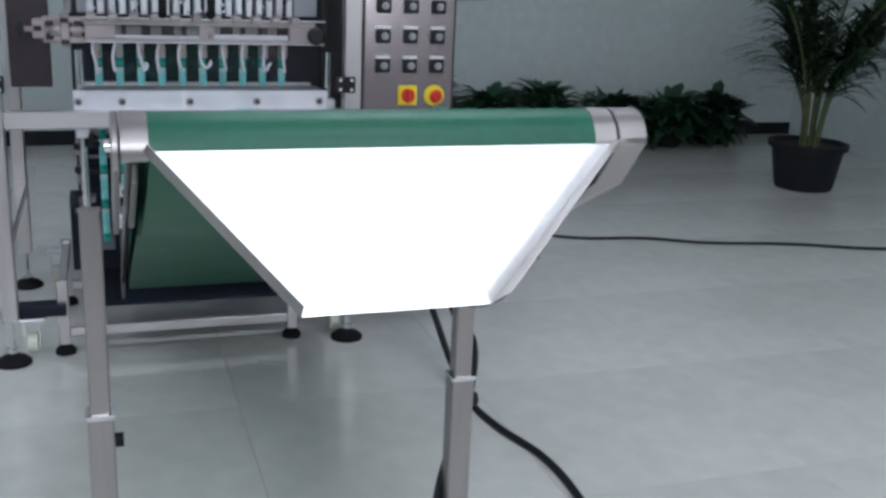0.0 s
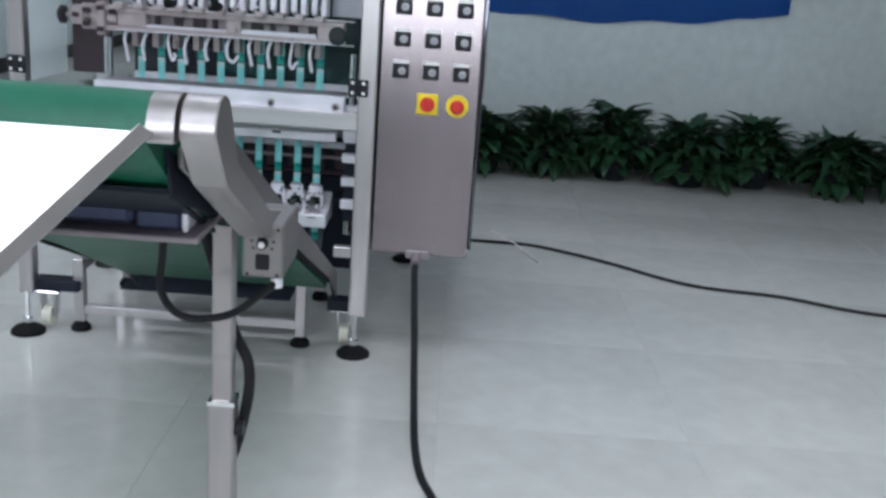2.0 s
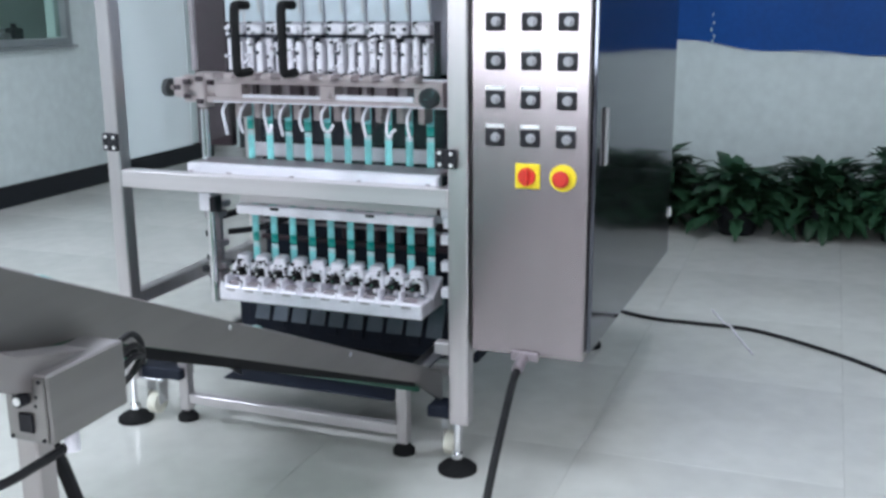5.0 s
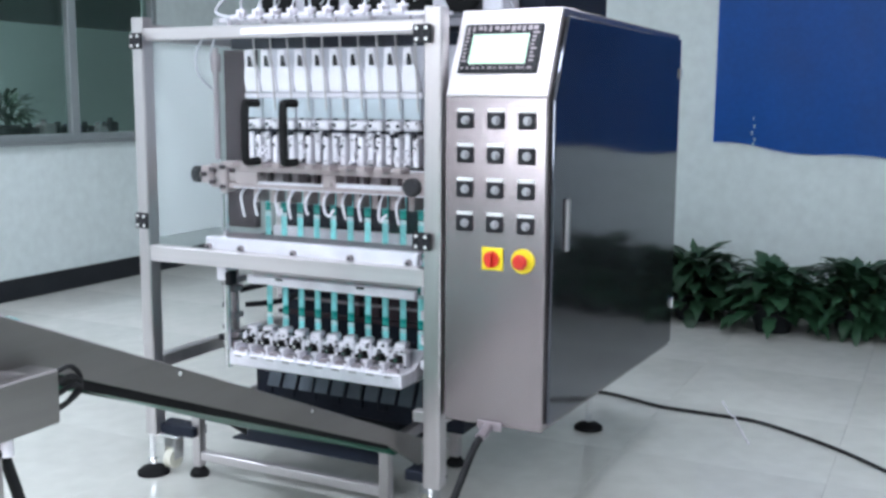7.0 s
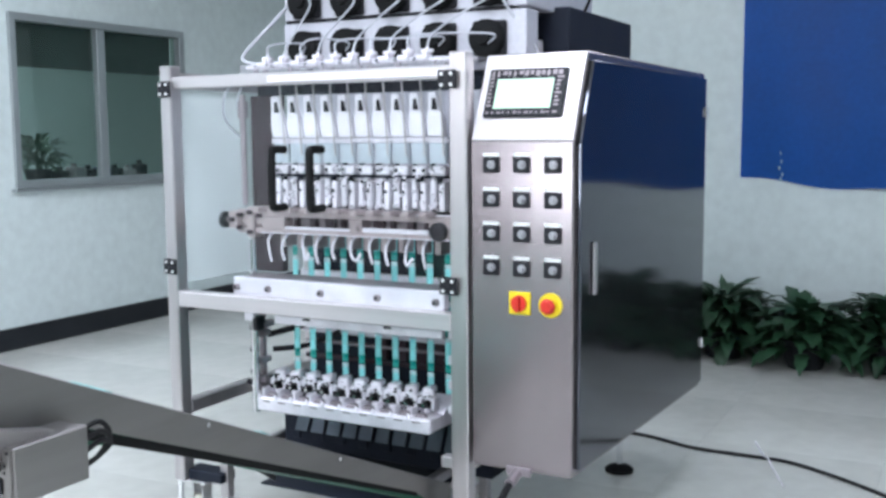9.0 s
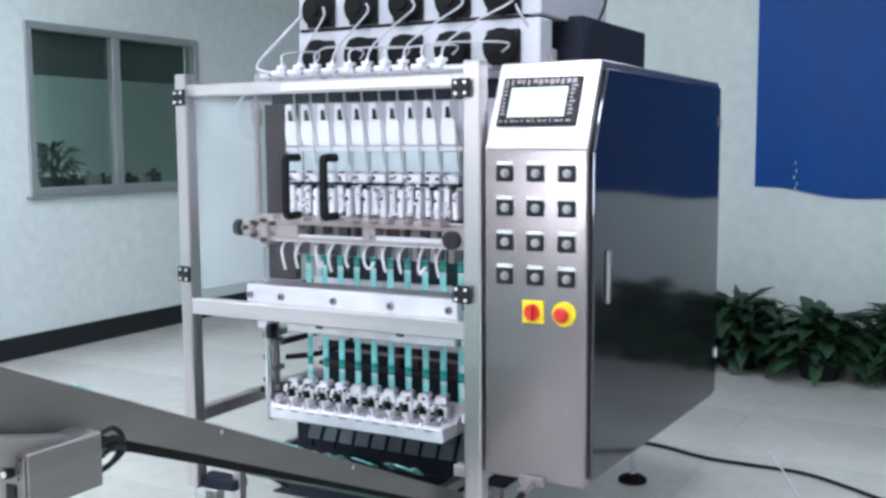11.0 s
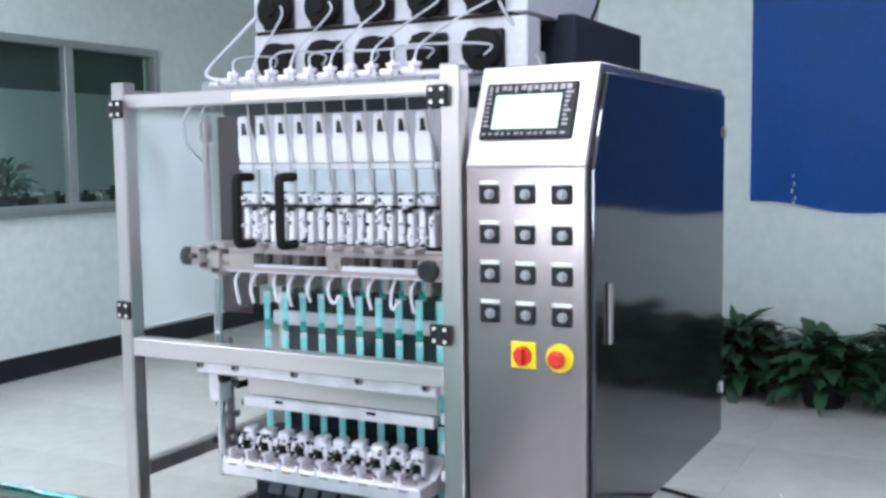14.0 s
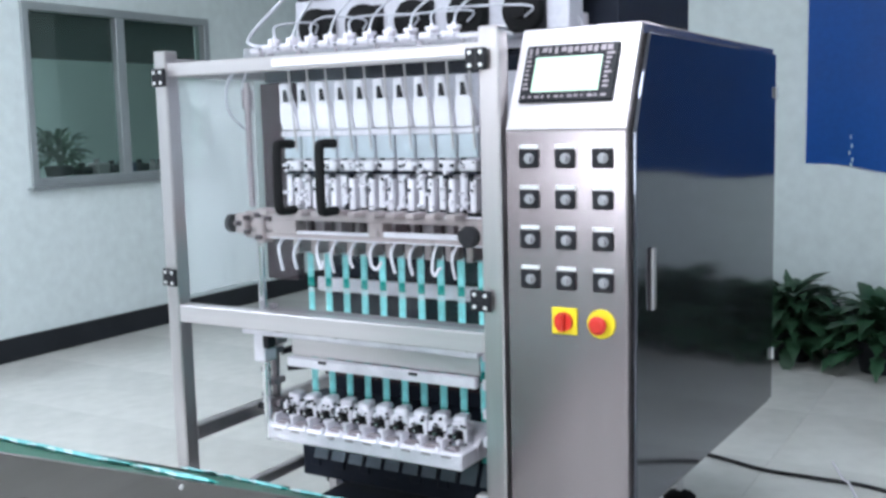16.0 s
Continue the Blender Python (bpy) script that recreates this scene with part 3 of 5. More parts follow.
        prof = [(x - 0.013, 1.518), (x + 0.013, 1.518), (x + 0.017, 1.508), (x + 0.018, 1.470), (x + 0.020, 1.452), (x + 0.027, 1.432), (x + 0.031, 1.412), (x + 0.032, 1.372), (x - 0.032, 1.372), (x - 0.031, 1.412), (x - 0.027, 1.432), (x - 0.020, 1.452), (x - 0.018, 1.470), (x - 0.017, 1.508)]
        prism(bm, prof, "y", 0.125 + YS, 0.145 + YS, 0.003)
        lean = pose(0, 0.125 + YS, 1.372) @ pose(0, 0, 0, 12) @ pose(0, -0.125 - YS, -1.372)
        bmesh.ops.transform(bm, matrix=lean, verts=bm.verts)
        p = part("forming_plate", bm, PLATE, t, "forming plate with a dark slot, bright reflection put into its white")
        bm = B()
        prism(bm, [(x + 0.001, 1.498), (x + 0.011, 1.498), (x + 0.015, 1.462), (x - 0.005, 1.462)], "y", 0.121 + YS, 0.126 + YS, 0)
        bmesh.ops.transform(bm, matrix=lean, verts=bm.verts)
        part("slot", bm, BLACK, p)
        bm = B()
        ycyl(bm, (x + 0.034, 0.085, 1.56), (x + 0.034, 0.112, 1.31), 0.0034, seg=8)
        part("filling_tube", bm, STEEL, t)
        bm = B()
        ybox(bm, x - 0.031, x + 0.031, 0.132, 0.138, 1.284, 1.352, 0.002)
        part("film_web", bm, FILM_PALE, t, "pale film folding in its lane")
        # guide module
        rg = random.Random(70 + i)
        bm = B()
        ybox(bm, x - 0.030, x + 0.030, 0.170, 0.20, 1.125, 1.282, 0.003)
        ybox(bm, x - 0.028, x - 0.008, 0.130, 0.172, 1.135, 1.235, 0.004)
        ybox(bm, x + 0.006, x + 0.026, 0.125, 0.172, 1.128, 1.225, 0.004)
        ybox(bm, x - 0.028, x + 0.026, 0.128, 0.172, 1.246, 1.278, 0.005)
        for k in range(9):
            px, pz = x + rg.uniform(-0.024, 0.022), rg.uniform(1.135, 1.275)
            ycyl(bm, (px, rg.uniform(0.105, 0.12), pz), (px, 0.135, pz), rg.uniform(0.003, 0.006), seg=8)
        part("guide_module", bm, PLATE, t, "bright white lane guide with screws")
        # dark filler for the shaded gap to the next module
        bm = B()
        ybox(bm, x + 0.031, x + 0.036, 0.155, 0.20, 1.12, 1.285, 0)
        part("module_gap", bm, DARK, t)
        bm = B()
        ybox(bm, x - 0.029, x + 0.027, 0.126, 0.16, 1.2365, 1.2445, 0)
        ybox(bm, x - 0.006, x + 0.004, 0.140, 0.16, 1.13, 1.235, 0)
        ycyl(bm, (x - 0.016, 0.1265, 1.262), (x - 0.016, 0.13, 1.262), 0.007, seg=8)
        ycyl(bm, (x + 0.014, 0.1235, 1.19), (x + 0.014, 0.13, 1.19), 0.006, seg=8)
        for k in range(5):
            px, pz = x + rg.uniform(-0.027, 0.020), rg.uniform(1.13, 1.27)
            ybox(bm, px, px + rg.uniform(0.003, 0.009), rg.uniform(0.121, 0.126), 0.14, pz, pz + rg.uniform(0.003, 0.010), 0)
        tagged(part("module_slot", bm, DARK, t), kind="stuff")
    bm = B()
    ybox(bm, LANE[0] - 0.04, LANE[-1] + 0.04, 0.128, 0.150, 1.352, 1.370, 0.003)
    part("web_guide_bar", bm, ALU, t, "grey guide bar under the forming plates")
    bm = B()
    cyl(bm, (-1.262, 0.12, 1.14), (-1.262, 0.12, 1.52), 0.010, seg=12)
    cyl(bm, (-1.262, 0.12, 1.44), (-1.262, 0.12, 1.50), 0.018, seg=12)
    part("upright_rod", bm, MAUVE, t, "grey upright rod with a collar")
    # horizontal sealing bar with windows
    bm = B()
    ybox(bm, -1.215, -0.455, 0.06, 0.115, 1.098, 1.116, 0.003)
    ybox(bm, -1.215, -0.455, 0.06, 0.115, 1.040, 1.056, 0.003)
    ybox(bm, -1.215, -1.120, 0.06, 0.115, 1.056, 1.098, 0.002)
    ybox(bm, -0.545, -0.455, 0.06, 0.115, 1.056, 1.098, 0.002)
    ybox(bm, -0.850, -0.800, 0.06, 0.115, 1.056, 1.098, 0.002)
    hb = part("heater_bar", bm, CLEAR, t, "pale pinkish sealing bar with slots")
    bm = B()
    ybox(bm, -1.12, -0.545, 0.112, 0.116, 1.05, 1.10, 0)
    part("bar_back", bm, MAUVE, hb)
    bm = B()
    ybox(bm, -1.12, -0.85, 0.062, 0.07, 1.056, 1.066, 0.002)
    ybox(bm, -0.80, -0.55, 0.062, 0.07, 1.056, 1.072, 0.002)
    part("bright_strip", bm, HOSE, hb)
    for k in range(9):
        x = -1.10 + 0.065 * k
        bm = B()
        ybox(bm, x, x + 0.016 + 0.012 * (k % 3), 0.09, 0.11, 1.064, 1.096, 0.002)
        part("heater_block", bm, MAROON, hb)
    bm = B()
    for k, z in ((0, 1.112), (1, 1.046)):
        ysweep(bm, [(-1.22 + 0.08 * j, 0.05 + 0.008 * ((j + k) % 2), z + (0.010 if k == 0 else -0.008) + 0.005 * ((j * 3 + k) % 3)) for j in range(11)], 0.0025, 6)
    part("wiring", bm, HOSE, hb, "thin pale wires")
    for x, s in ((-1.40, -1), (-0.468, 1)):
        bm = B()
        lathe(bm, [(0.012, 0), (0.030, 0.004), (0.030, 0.020), (0.022, 0.026)], (0, 0, 0), 14)
        bmesh.ops.transform(bm, matrix=pose(x, 0.085, 1.078, 90, 0, 0) if s > 0 else pose(x, 0.10 + YS, 1.078, 0, -90, 0), verts=bm.verts)
        part("adjusting_knob", bm, BLACK, t, "black star adjusting knob")
    bm = B()
    ycyl(bm, (-1.40, 0.10, 1.078), (-1.20, 0.10, 1.078), 0.009, seg=10)
    for x, r in ((-1.36, 0.020), (-1.31, 0.026), (-1.255, 0.022)):
        ycyl(bm, (x, 0.10, 1.078), (x + 0.03, 0.10, 1.078), r, seg=14)
    for z in (1.045, 1.11):
        ybox(bm, -1.345, -1.215, 0.085, 0.115, z - 0.010, z + 0.010, 0.003)
    ybox(bm, -1.375, -1.335, 0.07, 0.13, 1.05, 1.112, 0.004)
    ybox(bm, -1.29, -1.262, 0.07, 0.13, 1.02, 1.13, 0.004)
    part("cylinder_mount", bm, CLEAR, t)
    bm = B()
    for x, z in ((-1.358, 1.082), (-1.322, 1.10), (-1.322, 1.055), (-1.276, 1.04), (-1.276, 1.11), (-1.235, 1.10)):
        ybox(bm, x - 0.012, x + 0.012, 0.062, 0.074, z - 0.008, z + 0.008, 0.002)
    part("mount_insert", bm, MAROON, t)
    for i, x in enumerate(LANE):
        rnd = random.Random(i)
        bm = B()
        o = rnd.uniform(-0.010, 0.010)
        w = rnd.choice((0.004, 0.006, 0.014))
        dz = rnd.uniform(-0.02, 0.01)
        if i % 3 == 2:
            ysweep(bm, [(x - 0.010, 0.09, 1.042), (x - 0.006 - w, 0.068, 1.015), (x - 0.004 - w + o, 0.062, 0.985 + dz), (x + o, 0.062, 0.970 + dz),
                        (x + 0.004 + w * 0.6 + o, 0.065, 0.985 + dz), (x + 0.008 + w * 0.5, 0.070, 0.992 + dz)], 0.0050, 8)
        else:
            ysweep(bm, [(x - 0.012, 0.09, 1.042), (x - 0.018 + o * 0.3, 0.066, 1.015), (x - 0.016 + o, 0.060, 0.985), (x - 0.010 + o, 0.066, 0.958 + dz)], 0.0052, 8)
        part("hose", bm, HOSE, t, "short white air hose")
        bm = B()
        ybox(bm, x - 0.012, x + 0.010, 0.13, 0.20, 0.985, 1.036, 0.003)
        part("seal_head", bm, CLEAR, t)
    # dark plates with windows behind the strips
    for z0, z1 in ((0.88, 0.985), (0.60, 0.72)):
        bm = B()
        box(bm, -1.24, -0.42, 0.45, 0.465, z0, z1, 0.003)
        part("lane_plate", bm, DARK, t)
    bm = B()
    box(bm, -1.24, -0.42, 0.40, 0.42, 0.835, 0.88, 0.003)
    box(bm, -1.24, -0.42, 0.40, 0.42, 0.645, 0.668, 0.003)
    part("lane_rail", bm, ALU, t)
    for z0, z1, m_ in ((0.685, 0.715, MAUVE), (0.600, 0.612, MAUVE), (0.540, 0.556, MAROON)):
        bm = B()
        box(bm, -1.24, -0.42, 0.425, 0.44, z0, z1, 0.002)
        part("lane_rail", bm, m_, t)
    for k in range(6):
        bm = B()
        box(bm, -0.93 + 0.085 * k, -0.88 + 0.085 * k, 0.43, 0.448, 0.56, 0.68, 0.004)
        part("lane_plate", bm, MAROON, t)
    bm = B()
    sweep(bm, [(-1.26, 0.25, 0.60), (-1.16, 0.33, 0.61), (-1.05, 0.38, 0.66)], 0.010, 8)
    sweep(bm, [(-1.26, 0.22, 0.66), (-1.19, 0.30, 0.68), (-1.14, 0.36, 0.70)], 0.012, 8)
    part("drive_arm", bm, BLACK, t)
    bm = B()
    for k in (0, 1, 3, 6, 7):
        z = 0.47 + 0.033 * k
        box(bm, -1.275 + 0.012 * (k % 2), -1.225 + 0.016 * (k % 3), 0.14, 0.20, z, z + 0.022, 0.004)
    box(bm, -1.255, -1.235, 0.165, 0.185, 0.40, 0.83, 0.002)
    part("side_bracket", bm, MAUVE, t)
    bm = B()
    for k in (0, 1, 3, 5):
        z = 0.49 + 0.040 * k
        box(bm, -1.290 + 0.02 * (k % 2), -1.262 + 0.02 * (k % 2), 0.130, 0.150, z, z + 0.020, 0.003)
    box(bm, -1.225, -1.20, 0.09, 0.13, 0.70, 0.75, 0.004)
    tagged(part("side_bracket_insert", bm, BLACK, t), kind="stuff")
    for x in (-1.238, -0.415):
        bm = B()
        cyl(bm, (x, 0.12, 0.40), (x, 0.12, 1.02), 0.013, seg=12)
        part("guide_rod", bm, CHROME, t)
    bm = B()
    box(bm, -0.43, -0.37, 0.10, 0.36, 0.45, 0.83, 0.004)
    part("drive_column", bm, DARK, t)
    for z in (0.50, 0.58, 0.66, 0.74):
        bm = B()
        box(bm, -0.437, -0.385, 0.07, 0.10, z, z + 0.030, 0.003)
        part("bracket", bm, ALU, t)
    for k in range(11):
        bm = B()
        x = LANE[0] - 0.03 + 0.066 * k
        box(bm, x, x + 0.030, 0.085, 0.16, 1.118, 1.135, 0.003)
        part("clamp_block", bm, CLEAR, t)
    # moving pull carriage: bar with bolts, rail with marks
    bm = B()
    box(bm, -1.262, -0.432, 0.040, 0.075, -0.032, 0.030, 0.004)
    bmesh.ops.translate(bm, verts=bm.verts, vec=(0, 0, 0.866))
    car = part("pull_carriage", bm, ALU, t, "white-silver clamping bar that moves up and down")
    for x in (-1.245, -1.11, -0.895, -0.675, -0.462):
        bm = B()
        cyl(bm, (x, 0.040, 0.862), (x, 0.030, 0.862), 0.013, 0.011, seg=12)
        bo = part("bolt", bm, MAUVE, car)
        bm = B()
        cyl(bm, (x, 0.0305, 0.862), (x, 0.0285, 0.862), 0.006, seg=6)
        part("bolt_socket", bm, BLACK, bo)
    bm = B()
    box(bm, -1.25, -0.44, 0.075, 0.19, 0.885, 0.895, 0.002)
    part("carriage_tray", bm, MAUVE, car)
    bm = B()
    box(bm, -1.115, -0.46, 0.075, 0.100, 0.738, 0.768, 0.003)
    part("marked_rail", bm, ALU, car)
    for x in (-0.98, -0.66):
        bm = B()
        box(bm, x - 0.014, x + 0.014, 0.071, 0.076, 0.757, 0.765, 0.001)
        part("rail_slot", bm, BLACK, car)
    bm = B()
    box(bm, -1.115, -0.46, 0.101, 0.107, 0.769, 0.836, 0.002)
    part("back_sheet", bm, STEEL_H, car)
    for x in (-1.238, -0.415):
        bm = B()
        box(bm, x - 0.022, x + 0.022, 0.09, 0.15, 0.735, 0.86, 0.004)
        part("slide_block", bm, ALU, car)
    # lower cutting bar with clamps
    bm = B()
    box(bm, -1.158, -0.478, 0.020, 0.115, 0.440, 0.486, 0.004)
    jaw = part("cutting_bar", bm, ALU, t, "white-silver cutting bar with ten clamps")
    bm = B()
    prism(bm, [(0.115, 0.440), (0.115, 0.486), (0.20, 0.53), (0.20, 0.44)], "x", -1.158, -0.478, 0.003)
    part("bar_slope", bm, ALU, jaw)
    squat = Matrix.Translation((0, 0, 0.486)) @ Matrix.Diagonal((1, 1, 0.84, 1)) @ Matrix.Translation((0, 0, -0.486))
    for i in range(10):
        xx = -1.115 + 0.0655 * i
        rg = random.Random(300 + i)
        bm = B()
        # arched yoke
        arch = [(xx - 0.030, 0.500), (xx - 0.030, 0.545)] + [(xx + 0.030 * math.sin(math.radians(q_)), 0.545 + 0.024 * math.cos(math.radians(q_))) for q_ in range(-75, 90, 25)] + [(xx + 0.030, 0.545), (xx + 0.030, 0.500), (xx + 0.020, 0.500), (xx + 0.018, 0.545), (xx - 0.018, 0.545), (xx - 0.020, 0.500)]
        prism(bm, arch, "y", 0.085, 0.118, 0.002)
        box(bm, xx - 0.024, xx + 0.010, 0.10, 0.15, 0.558, 0.584, 0.005)
        cyl(bm, (xx + 0.016, 0.098, 0.556), (xx + 0.016, 0.098, 0.584), 0.008, seg=10)
        cyl(bm, (xx - 0.012, 0.085, 0.553), (xx - 0.012, 0.074, 0.553), 0.006, seg=8)
        box(bm, xx - 0.034, xx - 0.026, 0.04, 0.11, 0.484, 0.520, 0.002)
        box(bm, xx + 0.004, xx + 0.014, 0.066, 0.088, 0.497, 0.512, 0.002)
        bmesh.ops.transform(bm, matrix=squat, verts=bm.verts)
        c = part("clamp", bm, ALU, jaw, "bright arched clamp with a black roller")
        bm = B()
        cyl(bm, (xx, 0.070, 0.519), (xx, 0.092, 0.519), 0.011, seg=14)
        cyl(bm, (xx - 0.024, 0.078, 0.513), (xx - 0.024, 0.092, 0.513), 0.007, seg=10)
        box(bm, xx - 0.015, xx + 0.015, 0.112, 0.119, 0.498, 0.535, 0)
        part("clamp_roller", bm, RUBBER, c)
        bm = B()
        cyl(bm, (xx, 0.0695, 0.519), (xx, 0.066, 0.519), 0.005, seg=8)
        part("roller_pin", bm, CHROME, c)
        bm = B()
        for k in range(14):
            ox, oz = rg.uniform(-0.032, 0.028), rg.uniform(0.490, 0.556)
            box(bm, xx + ox, xx + ox + rg.uniform(0.003, 0.009), 0.079, 0.088, oz, oz + rg.uniform(0.003, 0.008), 0)
        tagged(part("clamp_insert", bm, BLACK, c), kind="stuff")
        bm = B()
        cyl(bm, (xx - 0.031, 0.022, 0.484), (xx - 0.031, 0.022, 0.500), 0.007, 0.004, seg=8)
        part("stud", bm, PLATE, jaw, "white stud")
        bm = B()
        prism(bm, [(xx - 0.020, 0.485), (xx + 0.024, 0.485), (xx + 0.018, 0.497), (xx - 0.014, 0.497)], "y", 0.040, 0.060, 0.002)
        part("scoop", bm, MAUVE, jaw)
        bm = B()
        box(bm, xx - 0.014, xx + 0.014, 0.017, 0.0205, 0.474, 0.478, 0)
        part("bar_slot", bm, MAUVE, jaw)
    # slides under the bar, one a lane
    for i in range(10):
        bm = B()
        x = LANE[i]
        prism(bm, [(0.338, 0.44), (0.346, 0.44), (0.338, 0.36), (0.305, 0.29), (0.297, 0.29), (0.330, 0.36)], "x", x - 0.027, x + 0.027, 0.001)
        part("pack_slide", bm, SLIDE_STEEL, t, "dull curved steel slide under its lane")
    # added dark backdrop with ribs, behind the drop below the cutting bar
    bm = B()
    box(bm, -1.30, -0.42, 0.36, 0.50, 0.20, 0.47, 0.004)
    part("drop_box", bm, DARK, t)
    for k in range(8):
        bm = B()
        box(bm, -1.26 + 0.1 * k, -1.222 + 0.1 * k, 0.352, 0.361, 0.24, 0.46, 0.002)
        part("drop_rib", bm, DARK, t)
    # feet and castors
    for x, y in ((-1.492, -0.005), (-0.362, 0.0), (-1.492, 0.83)):
        bm = B()
        cyl(bm, (x, y, 0.02), (x, y, 0.15), 0.010, seg=10)
        cyl(bm, (x, y, 0.04), (x, y, 0.055), 0.018, seg=6)
        lathe(bm, [(0.058, 0.0), (0.058, 0.010), (0.044, 0.022), (0.016, 0.034)], (x, y, 0), 22, mi=1)
        part("levelling_foot", bm, [CHROME, RUBBER], t, "black round levelling foot")
    for x, y in ((-1.430, 0.03), (-0.40, 0.06), (-1.375, 0.80)):
        bm = B()
        box(bm, x - 0.045, x + 0.045, y - 0.03, y + 0.05, 0.140, 0.150, 0.002)
        box(bm, x - 0.026, x - 0.020, y - 0.02, y + 0.03, 0.055, 0.140, 0.002)
        box(bm, x + 0.020, x + 0.026, y - 0.02, y + 0.03, 0.055, 0.140, 0.002)
        c = part("castor", bm, CHROME, t, "castor with a cream nylon wheel")
        bm = B()
        cyl(bm, (x - 0.016, y, 0.056), (x + 0.016, y, 0.056), 0.036, seg=18)
        part("castor_wheel", bm, NYLON, c)
    for x0, x1 in ((-1.485, -1.32), (-0.46, -0.385)):
        bm = B()
        box(bm, x0, x1, 0.01, 0.09, 0.150, 0.185, 0.003)
        part("castor_plate", bm, DARK, t)
    return t, car


MACHINE, CARRIAGE = machine()


# ---- dosing unit on top ----
def dosing_unit():
    t = thing("dosing_unit", -0.8, 0.55, 1.60, "white dosing pump bank with black round motors and white hoses", "dosing unit")
    for k, (y, z0, z1) in enumerate(((0.38, 1.63, 1.784), (0.385, 1.794, 2.02))):
        bm = B()
        box(bm, -1.27, -0.305, y, y + 0.10 if k == 0 else 1.0, z0, z1, 0.004)
        pan = part("pump_panel", bm, DOSE, t)
        for i in range(5):
            x = -1.165 + 0.183 * i
            z = 1.692 if k == 0 else 1.856
            bm = B()
            lathe(bm, [(0.056, 0.0), (0.058, 0.008), (0.056, 0.012), (0.062, 0.018), (0.056, 0.024), (0.062, 0.030), (0.056, 0.036), (0.060, 0.044), (0.050, 0.052), (0.026, 0.054), (0.022, 0.066)], (0, 0, 0), 22)
            bmesh.ops.transform(bm, matrix=pose(x, y, z, 90, 0, 0), verts=bm.verts)
            mot = part("pump_motor", bm, RUBBER, pan, "black finned round pump motor")
            bm = B()
            box(bm, x - 0.062, x + 0.062, y - 0.016, y - 0.0005, z - 0.058, z + 0.058, 0.012)
            part("motor_flange", bm, BLACK, mot, "square black motor flange")
    # black slab draws the shaded line between the two tiers
    bm = B()
    box(bm, -1.262, -0.352, 0.384, 0.99, 1.782, 1.796, 0)
    part("tier_gap", bm, BLACK, t)
    bm = B()
    box(bm, -1.20, -0.46, 0.48, 1.35, 1.60, 1.780, 0.004)
    part("base_box", bm, DOSE, t)
    bm = B()
    box(bm, -0.45, -0.25, 0.62, 1.30, 1.66, 1.81, 0.004)
    part("dark_box", bm, DARK, t, "dark box beside the pumps")
    bm = B()
    box(bm, -0.45, -0.345, 0.55, 0.62, 1.63, 1.70, 0.004)
    part("junction_box", bm, HOSE, t)
    rnd = random.Random(11)
    for i, x in enumerate(LANE):
        xs = -1.165 + 0.183 * (i // 2)
        zt = 1.685 if i % 2 == 0 else 1.862
        bm = B()
        if i % 2 == 0:
            sweep(bm, [(x, 0.16, 1.654), (x - 0.004, 0.17, 1.685), (x + 0.02, 0.22, 1.70 + rnd.uniform(-0.01, 0.01)), (xs + 0.04, 0.30, 1.70), (xs + 0.02, 0.32, 1.672)], 0.0035, 8)
        else:
            sweep(bm, [(x, 0.16, 1.654), (x + rnd.uniform(-0.01, 0.01), 0.19, 1.70), ((x + xs) / 2, 0.30, 1.775), (xs + 0.06, 0.31, 1.83), (xs + 0.045, 0.325, zt)], 0.0035, 8)
        part("product_hose", bm, TUBE, t, "thin white product hose")
    bm = B()
    sweep(bm, [(-1.26, 0.20, 1.63), (-1.335, 0.22, 1.66), (-1.30, 0.34, 1.78), (-1.22, 0.42, 1.90)], 0.006, 8)
    part("product_hose", bm, TUBE, t)
    bm = B()
    sweep(bm, [(-1.27, 0.14, 1.60), (-1.34, 0.12, 1.52), (-1.345, 0.13, 1.43), (-1.28, 0.16, 1.36)], 0.005, 8)
    sweep(bm, [(-1.25, 0.14, 1.60), (-1.31, 0.15, 1.50), (-1.29, 0.16, 1.42)], 0.004, 8)
    part("air_hose", bm, TUBE, t)
    bm = B()
    sweep(bm, [(-0.40, 0.36, 1.86), (-0.37, 0.36, 1.80), (-0.335, 0.40, 1.73), (-0.30, 0.45, 1.66), (-0.29, 0.46, 1.617)], 0.005, 8)
    part("air_hose", bm, TUBE, t)
    bm = B()
    sweep(bm, [(-0.31, 0.9, 1.80), (-0.27, 0.9, 1.90), (-0.30, 0.9, 2.02)], 0.006, 8)
    part("signal_cable", bm, CABLE_MAT, t)


dosing_unit()


# ---- conveyor ----
KX0, KX1 = -1.118, -0.458           # belt edges
RY, RZ, RR = -1.985, 1.091, 0.052   # head roller
SLOPE = 0.442
RISE = 0.434          # of the belt itself


def plate_z(y):
    return 0.815 - SLOPE * (y + 1.147)


